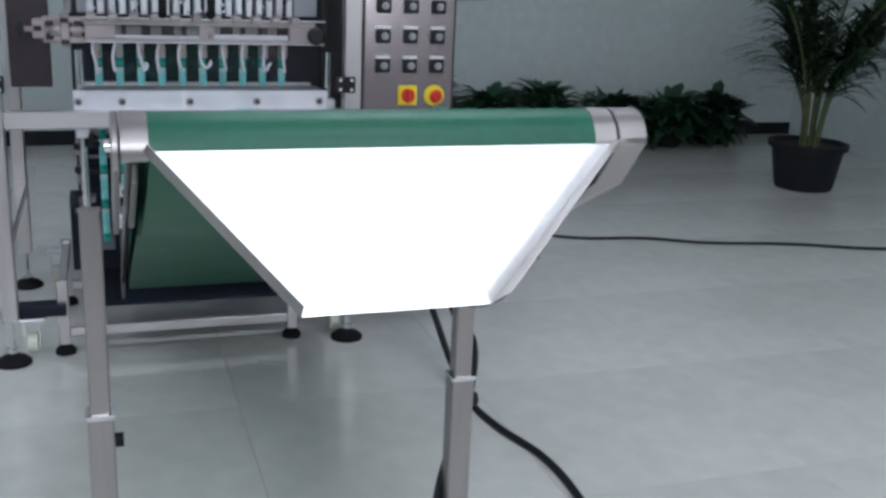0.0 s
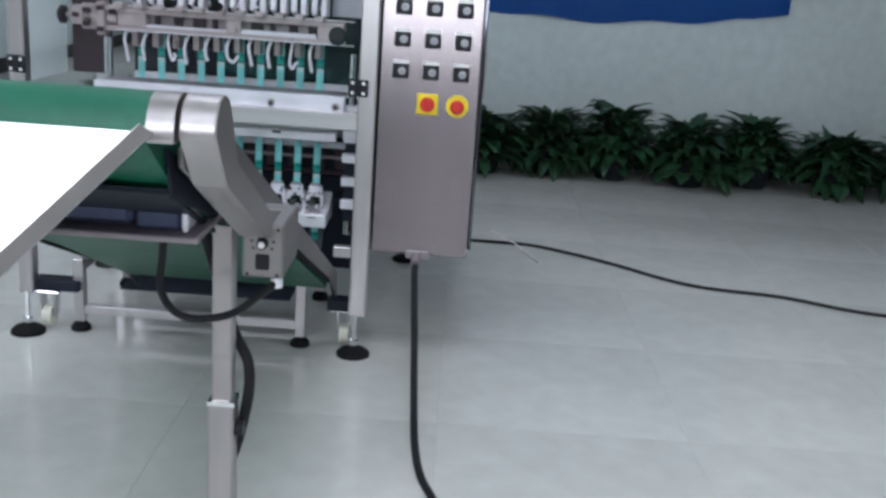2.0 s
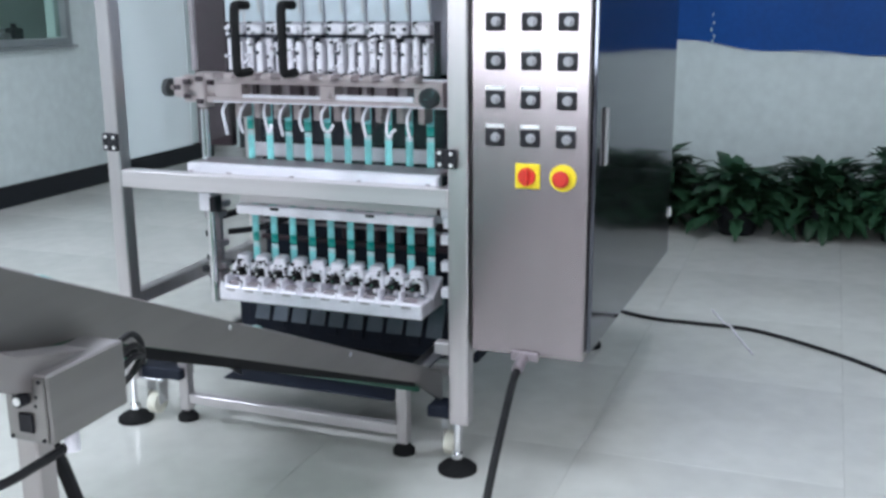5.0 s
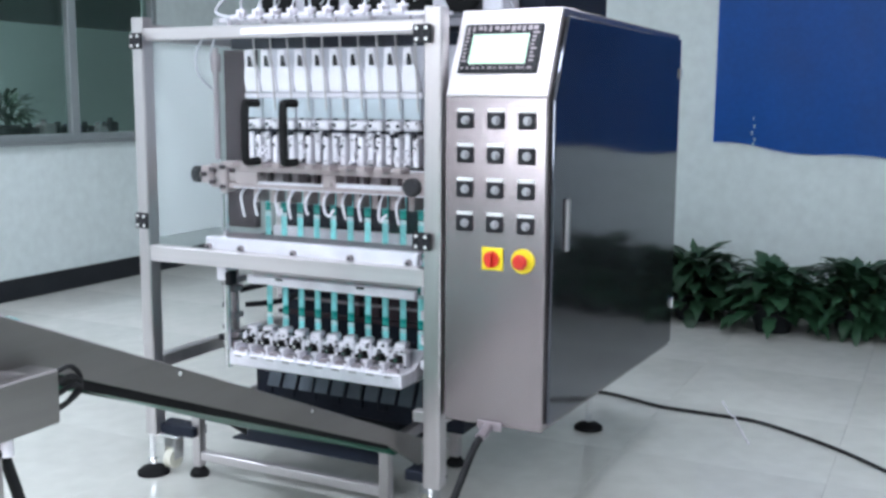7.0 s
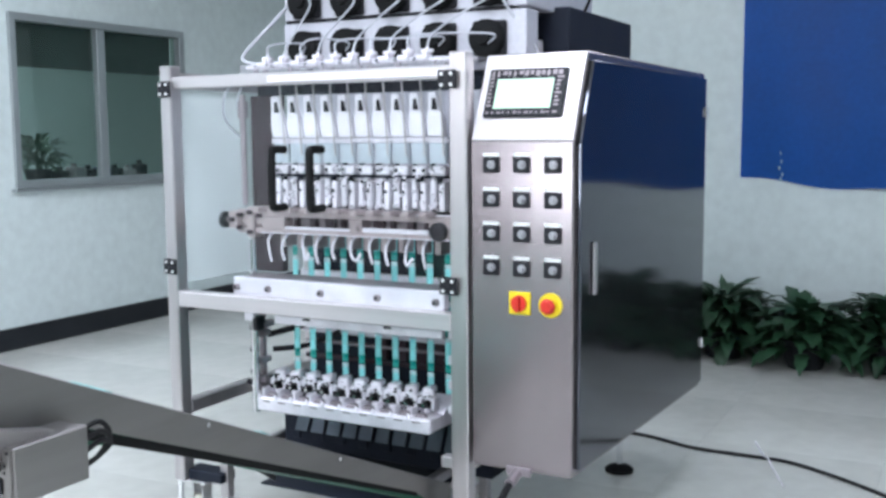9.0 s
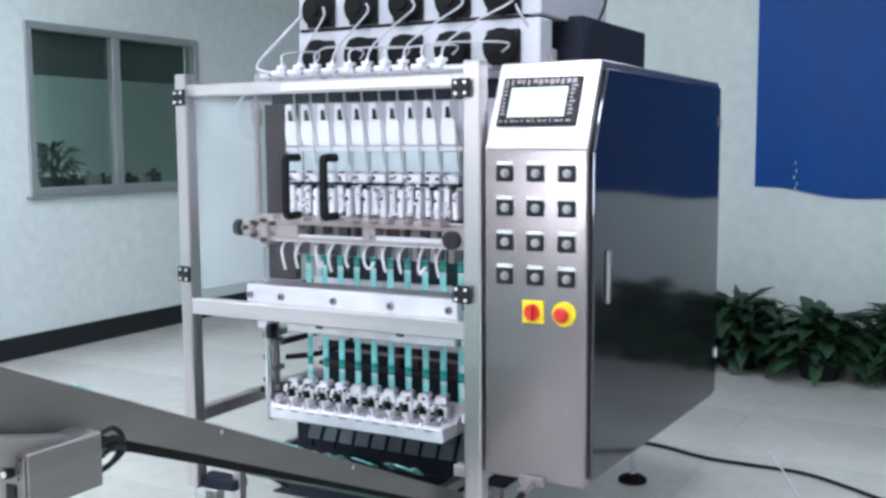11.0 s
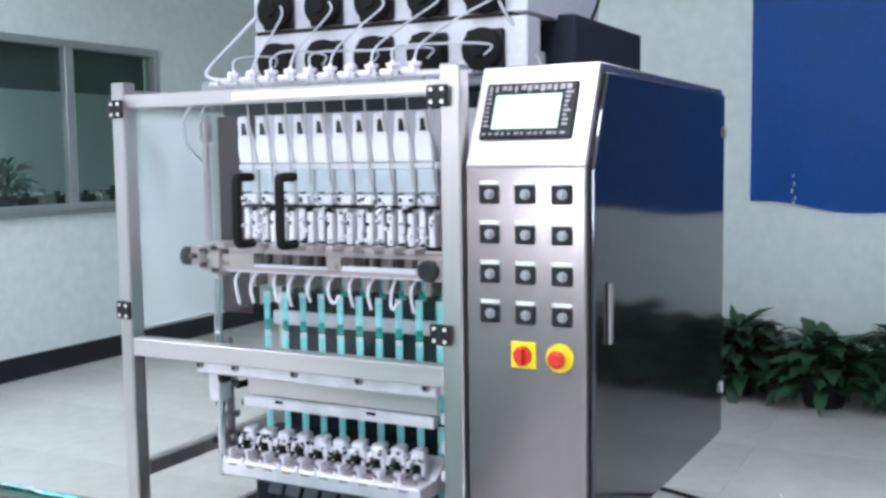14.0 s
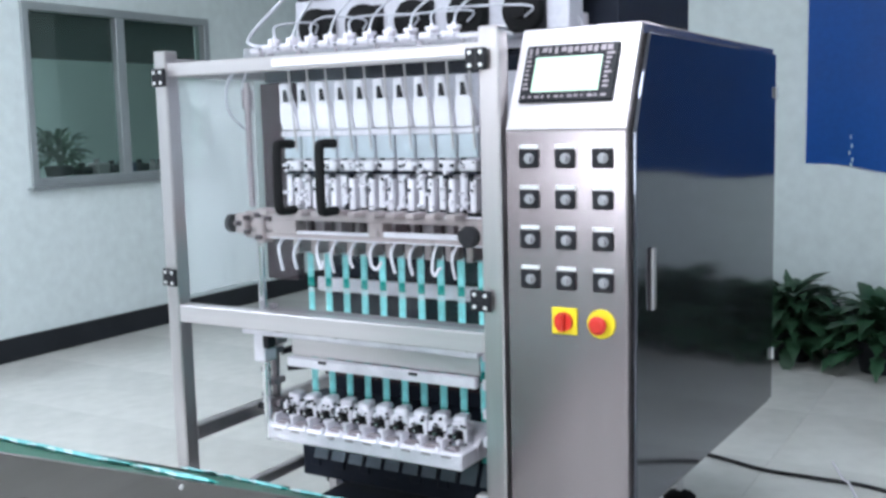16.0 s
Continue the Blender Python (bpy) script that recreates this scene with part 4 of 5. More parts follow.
def conveyor():
    t = thing("belt_conveyor", -0.78, -1.0, 0.0, "inclined steel belt conveyor with green belt and white-bright chute", "conveyor")
    ang = math.atan(RISE)
    # belt as a closed loop round head and tail rollers
    ty, tz = -0.06, 0.288
    loop = []
    for k in range(9):
        b = math.radians(15 * k) - ang
        loop.append((RY - RR * math.sin(b), RZ + RR * math.cos(b)))
    loop += [(-1.92, 1.005), (-1.62, 0.868), (-1.25, 0.764), (-0.667, 0.526), (-0.10, 0.272)]
    for k in range(8):
        b = math.radians(195 + 15 * k) - ang
        loop.append((ty - 0.032 * math.sin(b), tz + 0.032 * math.cos(b)))
    loop += [(-0.12, plate_z(-0.12) - 0.004), (-1.70, plate_z(-1.70) - 0.004)]
    bm = B()
    prism(bm, loop, "x", KX0, KX1, 0)
    part("belt", bm, BELT, t, "green smooth conveyor belt")
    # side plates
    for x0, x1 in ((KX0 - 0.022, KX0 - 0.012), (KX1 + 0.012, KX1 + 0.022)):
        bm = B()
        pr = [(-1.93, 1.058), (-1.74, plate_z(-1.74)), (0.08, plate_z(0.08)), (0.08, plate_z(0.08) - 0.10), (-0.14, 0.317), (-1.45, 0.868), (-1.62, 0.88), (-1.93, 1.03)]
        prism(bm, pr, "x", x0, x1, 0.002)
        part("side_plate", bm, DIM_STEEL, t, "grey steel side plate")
        bm = B()
        pr = [(-1.46, 0.868), (-0.13, 0.315), (-0.13, 0.298), (-1.46, 0.846)]
        prism(bm, pr, "x", x0 + 0.002, x1 - 0.002, 0.001)
        part("edge_strip", bm, RUBBER, t, "black strip under the side plate")
    for x, ys in ((KX1 + 0.022, (-1.049, -0.544)), ):
        for y in ys:
            bm = B()
            cyl(bm, (x - 0.003, y, plate_z(y) - 0.014), (x + 0.003, y, plate_z(y) - 0.014), 0.006, seg=10)
            part("rivet", bm, CHROME, t)
    # roller end covers
    for x0, x1, s in ((KX1, KX1 + 0.036, 1), (KX0 - 0.036, KX0, -1)):
        bm = B()
        hood = [(RY + 0.051 * math.sin(math.radians(q_)), RZ + 0.002 + 0.051 * math.cos(math.radians(q_))) for q_ in range(105, -111, -9)]
        prism(bm, hood, "x", x0, x1, 0.0015)
        part("roller_cover", bm, ARM, t, "bright rounded steel end cover")
    bm = B()
    cyl(bm, (KX0 - 0.056, RY, RZ + 0.005), (KX0 - 0.046, RY, RZ + 0.005), 0.010, seg=14)
    part("axle_nut", bm, CHROME, t)
    # outer bearing arm from the cover to the leg
    for x0, x1, low in ((KX1 + 0.042, KX1 + 0.090, -100), (KX0 - 0.048, KX0 - 0.038, -130)):
        bm = B()
        arc = [(RY + 0.050 * math.sin(math.radians(q_)), RZ + 0.003 + 0.050 * math.cos(math.radians(q_))) for q_ in range(60, low, -15)]
        if low == -100:
            pr = arc + [(-1.965, 1.015), (-1.66, 0.865), (-1.60, 0.845), (-1.49, 0.845), (-1.49, 0.872), (-1.64, 0.905), (-1.90, 1.035)]
        else:
            pr = arc + [(-1.60, 0.865), (-1.50, 0.865), (-1.50, 0.905), (-1.90, 1.075)]
        prism(bm, pr, "x", x0, x1, 0.002)
        part("bearing_arm", bm, ARM, t, "rounded steel bearing arm")
    # drive motor and its shelf under the head
    bm = B()
    box(bm, -0.665, -0.555, -1.79, -1.67, 0.902, 0.960, 0.010)
    mo = part("gear_motor", bm, MOTOR_BLUE, t, "dark blue-grey gear motor")
    bm = B()
    box(bm, -0.553, -0.480, -1.785, -1.675, 0.898, 0.962, 0.006)
    part("gearbox", bm, MOTOR_BLUE, mo)
    bm = B()
    box(bm, -0.478, -0.468, -1.79, -1.67, 0.898, 0.968, 0.003)
    part("gearbox_flange", bm, ALU, mo)
    bm = B()
    box(bm, -0.650, -0.570, -1.795, -1.790, 0.935, 0.944, 0.001)
    part("rating_strip", bm, SILVER_LABEL, mo)
    bm = B()
    box(bm, -0.70, KX1 + 0.01, -1.81, -1.64, 0.886, 0.896, 0.002)
    part("motor_shelf", bm, MAUVE, t)
    # two dark sheets draw the shade between chute and motor
    bm = B()
    prism(bm, [(-1.925, 0.998), (-1.64, 0.868), (-1.64, 0.860), (-1.925, 0.990)], "x", -0.86, KX1 - 0.002, 0)
    part("under_cover", bm, DARK, t, "dark sheet added for the shade under the head roller")
    bm = B()
    prism(bm, [(-1.955, 1.062), (-1.60, 0.918), (-1.60, 0.872), (-1.93, 0.985)], "x", KX1 + 0.001, KX1 + 0.006, 0.001)
    part("head_gusset", bm, DARK, t, "dark sheet added for the shade beside the head roller")
    # chute with folded lips: one sheet steel, coloured lit on the face, shaded on the lips
    ctl, ctr, cbl, cbr = Vector((-1.127, -2.055, 1.100)), Vector((-0.442, -2.055, 1.100)), Vector((-0.930, -2.125, 0.880)), Vector((-0.650, -2.125, 0.880))
    nrm = (ctr - ctl).cross(cbl - ctl).normalized()
    if nrm.y > 0:
        nrm = -nrm
    bm = B()

    def slab(a, b, c, d, th):
        lo = [bm.verts.new(p) for p in (a, b, c, d)]
        hi = [bm.verts.new(p + th) for p in (a, b, c, d)]
        bm.faces.new(lo[::-1])
        bm.faces.new(hi)
        for i in range(4):
            bm.faces.new((lo[i], lo[(i + 1) % 4], hi[(i + 1) % 4], hi[i]))
    slab(ctl, ctr, cbr, cbl, -nrm * 0.002)
    ch = part("chute", bm, SHEET, t, "steel chute narrowing downwards, reflected light put into its near-white colour")
    for a, b, s in ((ctl, cbl, 1), (ctr, cbr, -1)):
        bm = B()
        down = (b - a).normalized()
        out = nrm.cross(down) if nrm.cross(down).x * s < 0 else down.cross(nrm)
        flare = out * -0.005
        lip0, lip1 = nrm * (0.056 if s > 0 else 0.046) + flare, nrm * (0.078 if s > 0 else 0.058) + flare
        inw = Vector((0.0015 * s, 0, 0))
        slab(a, b, b + lip1 + (a - b).normalized() * 0.02, a + lip0, inw)
        part("chute_lip", bm, ARM, ch, "folded steel lip, shade put into its grey colour")
    # head legs: upper tube in a wider lower sleeve
    for x, y in ((-1.205, -1.545), (-0.470, -1.520)):
        bm = B()
        box(bm, x - 0.019, x + 0.019, y - 0.019, y + 0.019, 0.45, 0.90, 0.003)
        leg = part("leg", bm, ARM, t, "telescopic square steel leg")
        bm = B()
        box(bm, x - 0.024, x + 0.024, y - 0.024, y + 0.024, 0.03, 0.50, 0.003)
        part("leg_sleeve", bm, ARM, leg)
        bm = B()
        box(bm, x - 0.026, x + 0.026, y - 0.026, y + 0.026, 0.493, 0.503, 0.001)
        part("leg_collar", bm, CHROME, leg)
        bm = B()
        lathe(bm, [(0.040, 0.0), (0.040, 0.012), (0.016, 0.030)], (x, y, 0), 18)
        part("leg_foot", bm, RUBBER, leg)
        bm = B()
        cyl(bm, (x + 0.024, y, 0.44), (x + 0.04, y, 0.44), 0.014, seg=10)
        part("clamp_screw", bm, BLACK, leg)
    # speed control box on the side
    bx0, bx1, by0, by1, bz0, bz1 = -0.418, -0.346, -1.618, -1.46, 0.778, 0.876
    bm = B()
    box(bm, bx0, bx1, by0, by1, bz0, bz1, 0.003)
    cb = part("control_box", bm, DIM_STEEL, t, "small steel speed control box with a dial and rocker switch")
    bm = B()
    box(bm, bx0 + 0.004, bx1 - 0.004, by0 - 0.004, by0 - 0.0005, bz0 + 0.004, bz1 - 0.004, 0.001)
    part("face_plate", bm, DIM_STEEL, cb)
    xm = (bx0 + bx1) / 2
    bm = B()
    cyl(bm, (xm, by0 - 0.004, 0.843), (xm, by0 - 0.018, 0.843), 0.010, 0.009, seg=14)
    part("dial", bm, BLACK, cb)
    bm = B()
    cyl(bm, (xm, by0 - 0.018, 0.843), (xm, by0 - 0.020, 0.843), 0.006, seg=10)
    part("dial_cap", bm, SILVER_LABEL, cb)
    bm = B()
    box(bm, xm - 0.012, xm + 0.012, by0 - 0.008, by0 - 0.004, 0.795, 0.823, 0.002)
    part("rocker_switch", bm, BLACK, cb)
    bm = B()
    for k in range(7):
        an = math.radians(-120 + 40 * k)
        x, z = xm + 0.019 * math.sin(an), 0.843 + 0.019 * math.cos(an)
        box(bm, x - 0.002, x + 0.002, by0 - 0.0048, by0 - 0.004, z - 0.002, z + 0.002, 0)
    for z in (0.868, 0.786):
        for sx in (-0.026, 0.026):
            cyl(bm, (xm + sx, by0 - 0.004, z), (xm + sx, by0 - 0.006, z), 0.003, seg=6)
    tagged(part("dial_marking", bm, BLACK, cb), kind="stuff")
    bm = B()
    cyl(bm, (xm + 0.015, -1.56, 0.778), (xm + 0.015, -1.56, 0.745), 0.011, seg=12)
    part("cable_gland", bm, ALU, cb)
    bm = B()
    sweep(bm, [(xm + 0.015, -1.56, 0.755), (-0.395, -1.60, 0.735), (-0.44, -1.64, 0.712), (-0.51, -1.66, 0.712), (-0.548, -1.66, 0.755), (-0.545, -1.66, 0.82), (-0.534, -1.68, 0.90)], 0.007, 8)
    part("motor_cable", bm, CABLE_MAT, t, "black looping motor cable")
    bm = B()
    for k in range(3):
        sweep(bm, [(bx1 - 0.02, by1, 0.862 - 0.022 * k), (bx1 - 0.02, by1 + 0.045, 0.868 - 0.018 * k), (bx1 - 0.025, by1 + 0.072, 0.835 - 0.008 * k), (bx1 - 0.03, by1 + 0.045, 0.80 - 0.0 * k), (bx1 - 0.03, by1 - 0.005, 0.790)], 0.005, 8)
    part("looped_cable", bm, CABLE_MAT, t, "looped black cable behind the box")
    # low stand under the tail
    for x in (-1.33, -0.555):
        bm = B()
        box(bm, x - 0.018, x + 0.018, 0.038, 0.074, 0.035, 0.262, 0.003)
        lg = part("tail_leg", bm, STEEL, t, "square steel tail leg")
        bm = B()
        lathe(bm, [(0.034, 0.0), (0.034, 0.014), (0.014, 0.036)], (x, 0.056, 0), 18)
        part("rubber_foot", bm, RUBBER, lg)
        bm = B()
        box(bm, x - 0.018, x + 0.018, 0.56, 0.596, 0.035, 0.262, 0.003)
        lg = part("tail_leg", bm, STEEL, t, "square steel tail leg")
        bm = B()
        lathe(bm, [(0.034, 0.0), (0.034, 0.014), (0.014, 0.036)], (x, 0.578, 0), 18)
        part("rubber_foot", bm, RUBBER, lg)
        bm = B()
        box(bm, x - 0.015, x + 0.015, 0.074, 0.56, 0.215, 0.250, 0.003)
        part("tail_rail", bm, STEEL, t)
    for y0 in (0.040, 0.562):
        bm = B()
        box(bm, -1.312, -0.573, y0, y0 + 0.032, 0.062, 0.094, 0.003)
        part("tail_crossbar", bm, STEEL_H, t)
    bm = B()
    box(bm, -1.20, -0.60, 0.08, 0.52, 0.150, 0.156, 0.002)
    part("catch_tray", bm, DARK, t)
    return t


conveyor()


# ---- cables on the floor ----
def cable(name, pts, r, label):
    bm = B()
    sweep(bm, [(x, y, r * 0.9 + z) for x, y, z in pts], r, 10, steps=8)
    return solo(name, bm, CABLE_MAT, label, "cable", base=(pts[0][0], pts[0][1], 0))


cable("power_cable", [(-0.163, -0.05, 0.350), (-0.163, -0.10, 0.335), (-0.155, -0.20, 0.28), (-0.142, -0.35, 0.185), (-0.129, -0.50, 0.075), (-0.115, -0.66, 0.004), (-0.09, -0.85, 0),
                      (-0.035, -1.05, 0), (-0.035, -1.30, 0), (-0.10, -1.75, 0), (-0.25, -2.3, 0)], 0.011, "thick black power cable running from the cabinet along the floor")
cable("supply_cable", [(-0.62, 1.72, 0), (-0.33, 1.73, 0), (-0.06, 1.64, 0), (0.12, 1.63, 0), (0.34, 1.62, 0), (0.52, 1.53, 0), (0.73, 1.38, 0), (0.94, 1.19, 0), (1.12, 1.09, 0), (1.45, 1.03, 0), (1.72, 0.90, 0), (2.15, 0.80, 0),
                       (2.6, 0.63, 0), (3.3, 0.5, 0), (4.3, 0.4, 0)], 0.008, "thin black supply cable snaking over the floor")
cable("leg_cable", [(-0.52, -1.50, 0.84), (-0.47, -1.46, 0.62), (-0.43, -1.48, 0.54), (-0.44, -1.49, 0.42), (-0.50, -1.50, 0.20), (-0.52, -1.55, 0.02), (-0.50, -1.75, 0), (-0.44, -2.2, 0)], 0.011, "black cable tied to the conveyor leg")
bm = B()
sweep(bm, [(0.17, 1.86, 0.003), (0.24, 1.66, 0.010), (0.27, 1.60, 0.019), (0.31, 1.50, 0.008), (0.38, 1.32, 0.003)], 0.004, 6)
solo("tape_strip", bm, HOSE, "thin pale strip lying across the cable", "strip", base=(0.27, 1.6, 0))


# ---- plants ----
def leaf(bm, base, direction, length, width, droop, lobes=True, fold=0.25):
    """A long leaf that bends down, in a V across its midrib."""
    d = Vector(direction).normalized()
    side = d.cross(Vector((0, 0, 1)))
    if side.length < 1e-3:
        side = Vector((1, 0, 0))
    side.normalize()
    n = 6
    prev = None
    p = Vector(base)
    for k in range(n + 1):
        u = k / n
        w = width * (math.sin(math.pi * (0.12 + 0.86 * u)) ** 0.9) * (1 - 0.25 * (k % 2 if lobes else 0))
        upv = side.cross(d).normalized()
        cur = [bm.verts.new(p - side * w + upv * w * fold), bm.verts.new(p), bm.verts.new(p + side * w + upv * w * fold)]
        if prev:
            bm.faces.new((prev[0], prev[1], cur[1], cur[0]))
            bm.faces.new((prev[1], prev[2], cur[2], cur[1]))
        prev = cur
        p = p + d * (length / n)
        d = (d + Vector((0, 0, -droop / n))).normalized()
        side = (side - d * side.dot(d)).normalized()


def potted_plant(x, y, seed, height, name="potted_plant"):
    rnd = random.Random(seed)
    t = thing(name, x, y, 0, "bushy dark green leafy plant in a dark pot", "plant", "plants along the wall")
    bm = B()
    lathe(bm, [(0.10, 0.0), (0.13, 0.10), (0.145, 0.16), (0.15, 0.165), (0.148, 0.175), (0.13, 0.17)], (x, y, 0), 18)
    part("pot", bm, POT, t)
    for k in range(6):
        a = rnd.uniform(0, 6.28)
        r = rnd.uniform(0.02, 0.14)
        bm = B()
        cyl(bm, (x + 0.04 * math.cos(a), y + 0.04 * math.sin(a), 0.15), (x + r * math.cos(a), y + r * math.sin(a), rnd.uniform(0.22, 0.34)), 0.008, 0.004, seg=6)
        part("stem", bm, STEM, t)
    bm = B()
    for k in range(270):
        a = rnd.uniform(0, 6.28)
        h = rnd.uniform(0.0, 1.0)
        r = rnd.uniform(0.02, 0.22) * (1.15 - 0.7 * h)
        z0 = 0.10 + (height - 0.22) * h * rnd.uniform(0.8, 1.0)
        el = rnd.uniform(-0.3, 0.5) + 0.6 * h
        leaf(bm, (x + r * math.cos(a), y + r * math.sin(a) * 0.8, z0), (math.cos(a), math.sin(a) * 0.8, el), rnd.uniform(0.14, 0.25), rnd.uniform(0.030, 0.062), rnd.uniform(0.6, 1.6))
    for k in range(7):
        a = rnd.uniform(0, 6.28)
        leaf(bm, (x + 0.08 * math.cos(a), y + 0.05 * math.sin(a), height - 0.20), (0.8 * math.cos(a), 0.5 * math.sin(a), 1.1), rnd.uniform(0.15, 0.21), 0.028, 0.9)
    part("crown", bm, LEAF, t, "dark glossy pointed leaves")
    return t


for k, (px, hh) in enumerate(((-0.82, 0.50), (-0.36, 0.53), (0.13, 0.47), (0.58, 0.50), (1.02, 0.58), (1.52, 0.50), (1.98, 0.53), (2.50, 0.49), (3.0, 0.47), (3.45, 0.47), (-2.30, 0.52))):
    potted_plant(px, 3.55 + 0.06 * math.sin(k * 2.3) if k < 10 else 3.35, 20 + k, hh)


def palm(x, y):
    rnd = random.Random(3)
    t = thing("potted_palm", x, y, 0, "tall feathery palm in a ribbed dark pot", "palm")
    bm = B()
    prof = [(0.175, 0.0), (0.185, 0.02), (0.225, 0.26), (0.250, 0.265), (0.253, 0.30), (0.230, 0.30), (0.215, 0.27)]
    lathe(bm, prof, (x, y, 0), 28)
    pot = part("pot", bm, POT, t)
    bm = B()
    cyl(bm, (x, y, 0.25), (x, y, 0.272), 0.195, seg=24)
    part("soil", bm, SOIL, pot)
    for s in range(20):
        a = rnd.uniform(0, 6.28)
        r = rnd.uniform(0.01, 0.07)
        lean = rnd.uniform(0.05, 0.55)
        L = rnd.uniform(0.75, 1.35)
        pts = []
        for k in range(8):
            u = k / 7
            out = r + lean * u ** 1.7 * L * 1.1
            pts.append(Vector((x + out * math.cos(a), y + out * math.sin(a), 0.26 + L * (u - 0.22 * lean * 2 * u * u * u))))
        bm = B()
        sweep(bm, pts, 0.008, 6, steps=2)
        st = part("frond_stem", bm, STEM, t)
        bm = B()
        for k in range(26):
            u = 0.42 + 0.58 * k / 25
            i = min(int(u * 7), 6)
            f = u * 7 - i
            p = pts[i].lerp(pts[i + 1], f)
            tang = (pts[i + 1] - pts[i]).normalized()
            sd = tang.cross(Vector((math.cos(a), math.sin(a), 0.2))).normalized()
            if sd.length < 0.1:
                sd = Vector((-math.sin(a), math.cos(a), 0))
            for sg in (-1, 1):
                leaf(bm, p, sd * sg + tang * rnd.uniform(0.4, 1.1), rnd.uniform(0.24, 0.40) * (1.2 - 0.5 * abs(u - 0.6)), 0.014, rnd.uniform(0.6, 1.4), False, 0.1)
        part("frond_leaves", bm, PALM_LEAF, st, "narrow green palm leaflets")


palm(3.15, 2.02)

# things on the shelf behind the window
rnd = random.Random(8)
bm = B()
box(bm, -5.35, -4.95, 1.7, 3.75, 0.0, 1.03, 0.004)
solo("side_bench", bm, mat("grey_bench", (0.25, 0.27, 0.27), 0.5), "grey bench standing behind the window", "bench", base=(-5.15, 2.65, 0))
SPY = 2.50
sp = thing("sill_plant", -5.1, SPY, 1.03, "bushy plant on the bench behind the glass", "plant")
bm = B()
lathe(bm, [(0.07, 0), (0.10, 0.12), (0.095, 0.12)], (-5.1, SPY, 1.03), 14)
part("pot", bm, POT, sp)
bm = B()
for k in range(130):
    a, el = rnd.uniform(0, 6.28), rnd.uniform(-0.3, 1.3)
    leaf(bm, (-5.1 + 0.08 * math.cos(a), SPY + 0.09 * math.sin(a), 1.14 + rnd.uniform(0, 0.22)), (math.cos(a), math.sin(a), el), rnd.uniform(0.10, 0.20), 0.020, 1.0)
part("crown", bm, LEAF, sp)
for k in range(9):
    y = 2.64 + 0.135 * k if k < 7 else 2.02 + 0.16 * (k - 7)
    h = rnd.uniform(0.06, 0.15)
    bm = B()
    box(bm, -5.14, -5.02, y, y + rnd.uniform(0.07, 0.12), 1.03, 1.03 + h, 0.010)
    cyl(bm, (-5.08, y + 0.04, 1.03 + h - 0.004), (-5.08, y + 0.04, 1.03 + h + 0.03), 0.022, seg=10)
    solo("storage_jar", bm, [POT, MAUVE, POT, MOTOR_BLUE][k % 4], "small dusky square jar on the bench behind the glass", "jar", group="jars on the bench", base=(-5.08, y + 0.05, 1.03))


# ---- stick packs on their way ----
def pack_mesh():
    bm = B()
    L, n = 0.121, 8
    pv = None
    for k in range(n + 1):
        u = k / n
        th = 0.0045 * min(1, 6 * min(u, 1 - u) + 0.12)
        z = L * (u - 0.5)
        cur = [bm.verts.new((-0.0125, 0, z)), bm.verts.new((-0.005, -th, z)), bm.verts.new((0.005, -th, z)), bm.verts.new((0.0125, 0, z)), bm.verts.new((0.005, th, z)), bm.verts.new((-0.005, th, z))]
        if pv:
            for a in range(6):
                f = bm.faces.new((pv[a], pv[(a + 1) % 6], cur[(a + 1) % 6], cur[a]))
                f.material_index = 1 if k in (1, 2) else (2 if k == n else 0)
        else:
            bm.faces.new(cur[::-1]).material_index = 1
        pv = cur
    bm.faces.new(pv).material_index = 1
    return finish(bm, "stick_pack", [FILM, FILM_DEEP, PACK_ENDS])


PACK = pack_mesh()
CYCLE = 2.12
TRAVEL = 6.72
PITCH = 0.125


def belt_point(s):
    """Point on the belt's upper run, s from 0 at the drop to 1 at the head roller."""
    ang = math.atan(RISE)
    y = -0.12 + (RY + 0.02 + 0.12) * s
    ay, az = RY + RR * math.sin(ang), RZ + RR * math.cos(ang)
    z = plate_z(y) - 0.004 if y > -1.70 else plate_z(-1.70) - 0.004 + (az - plate_z(-1.70) + 0.004) * (y + 1.70) / (ay + 1.70)
    return Vector((0, y, z + 0.007))


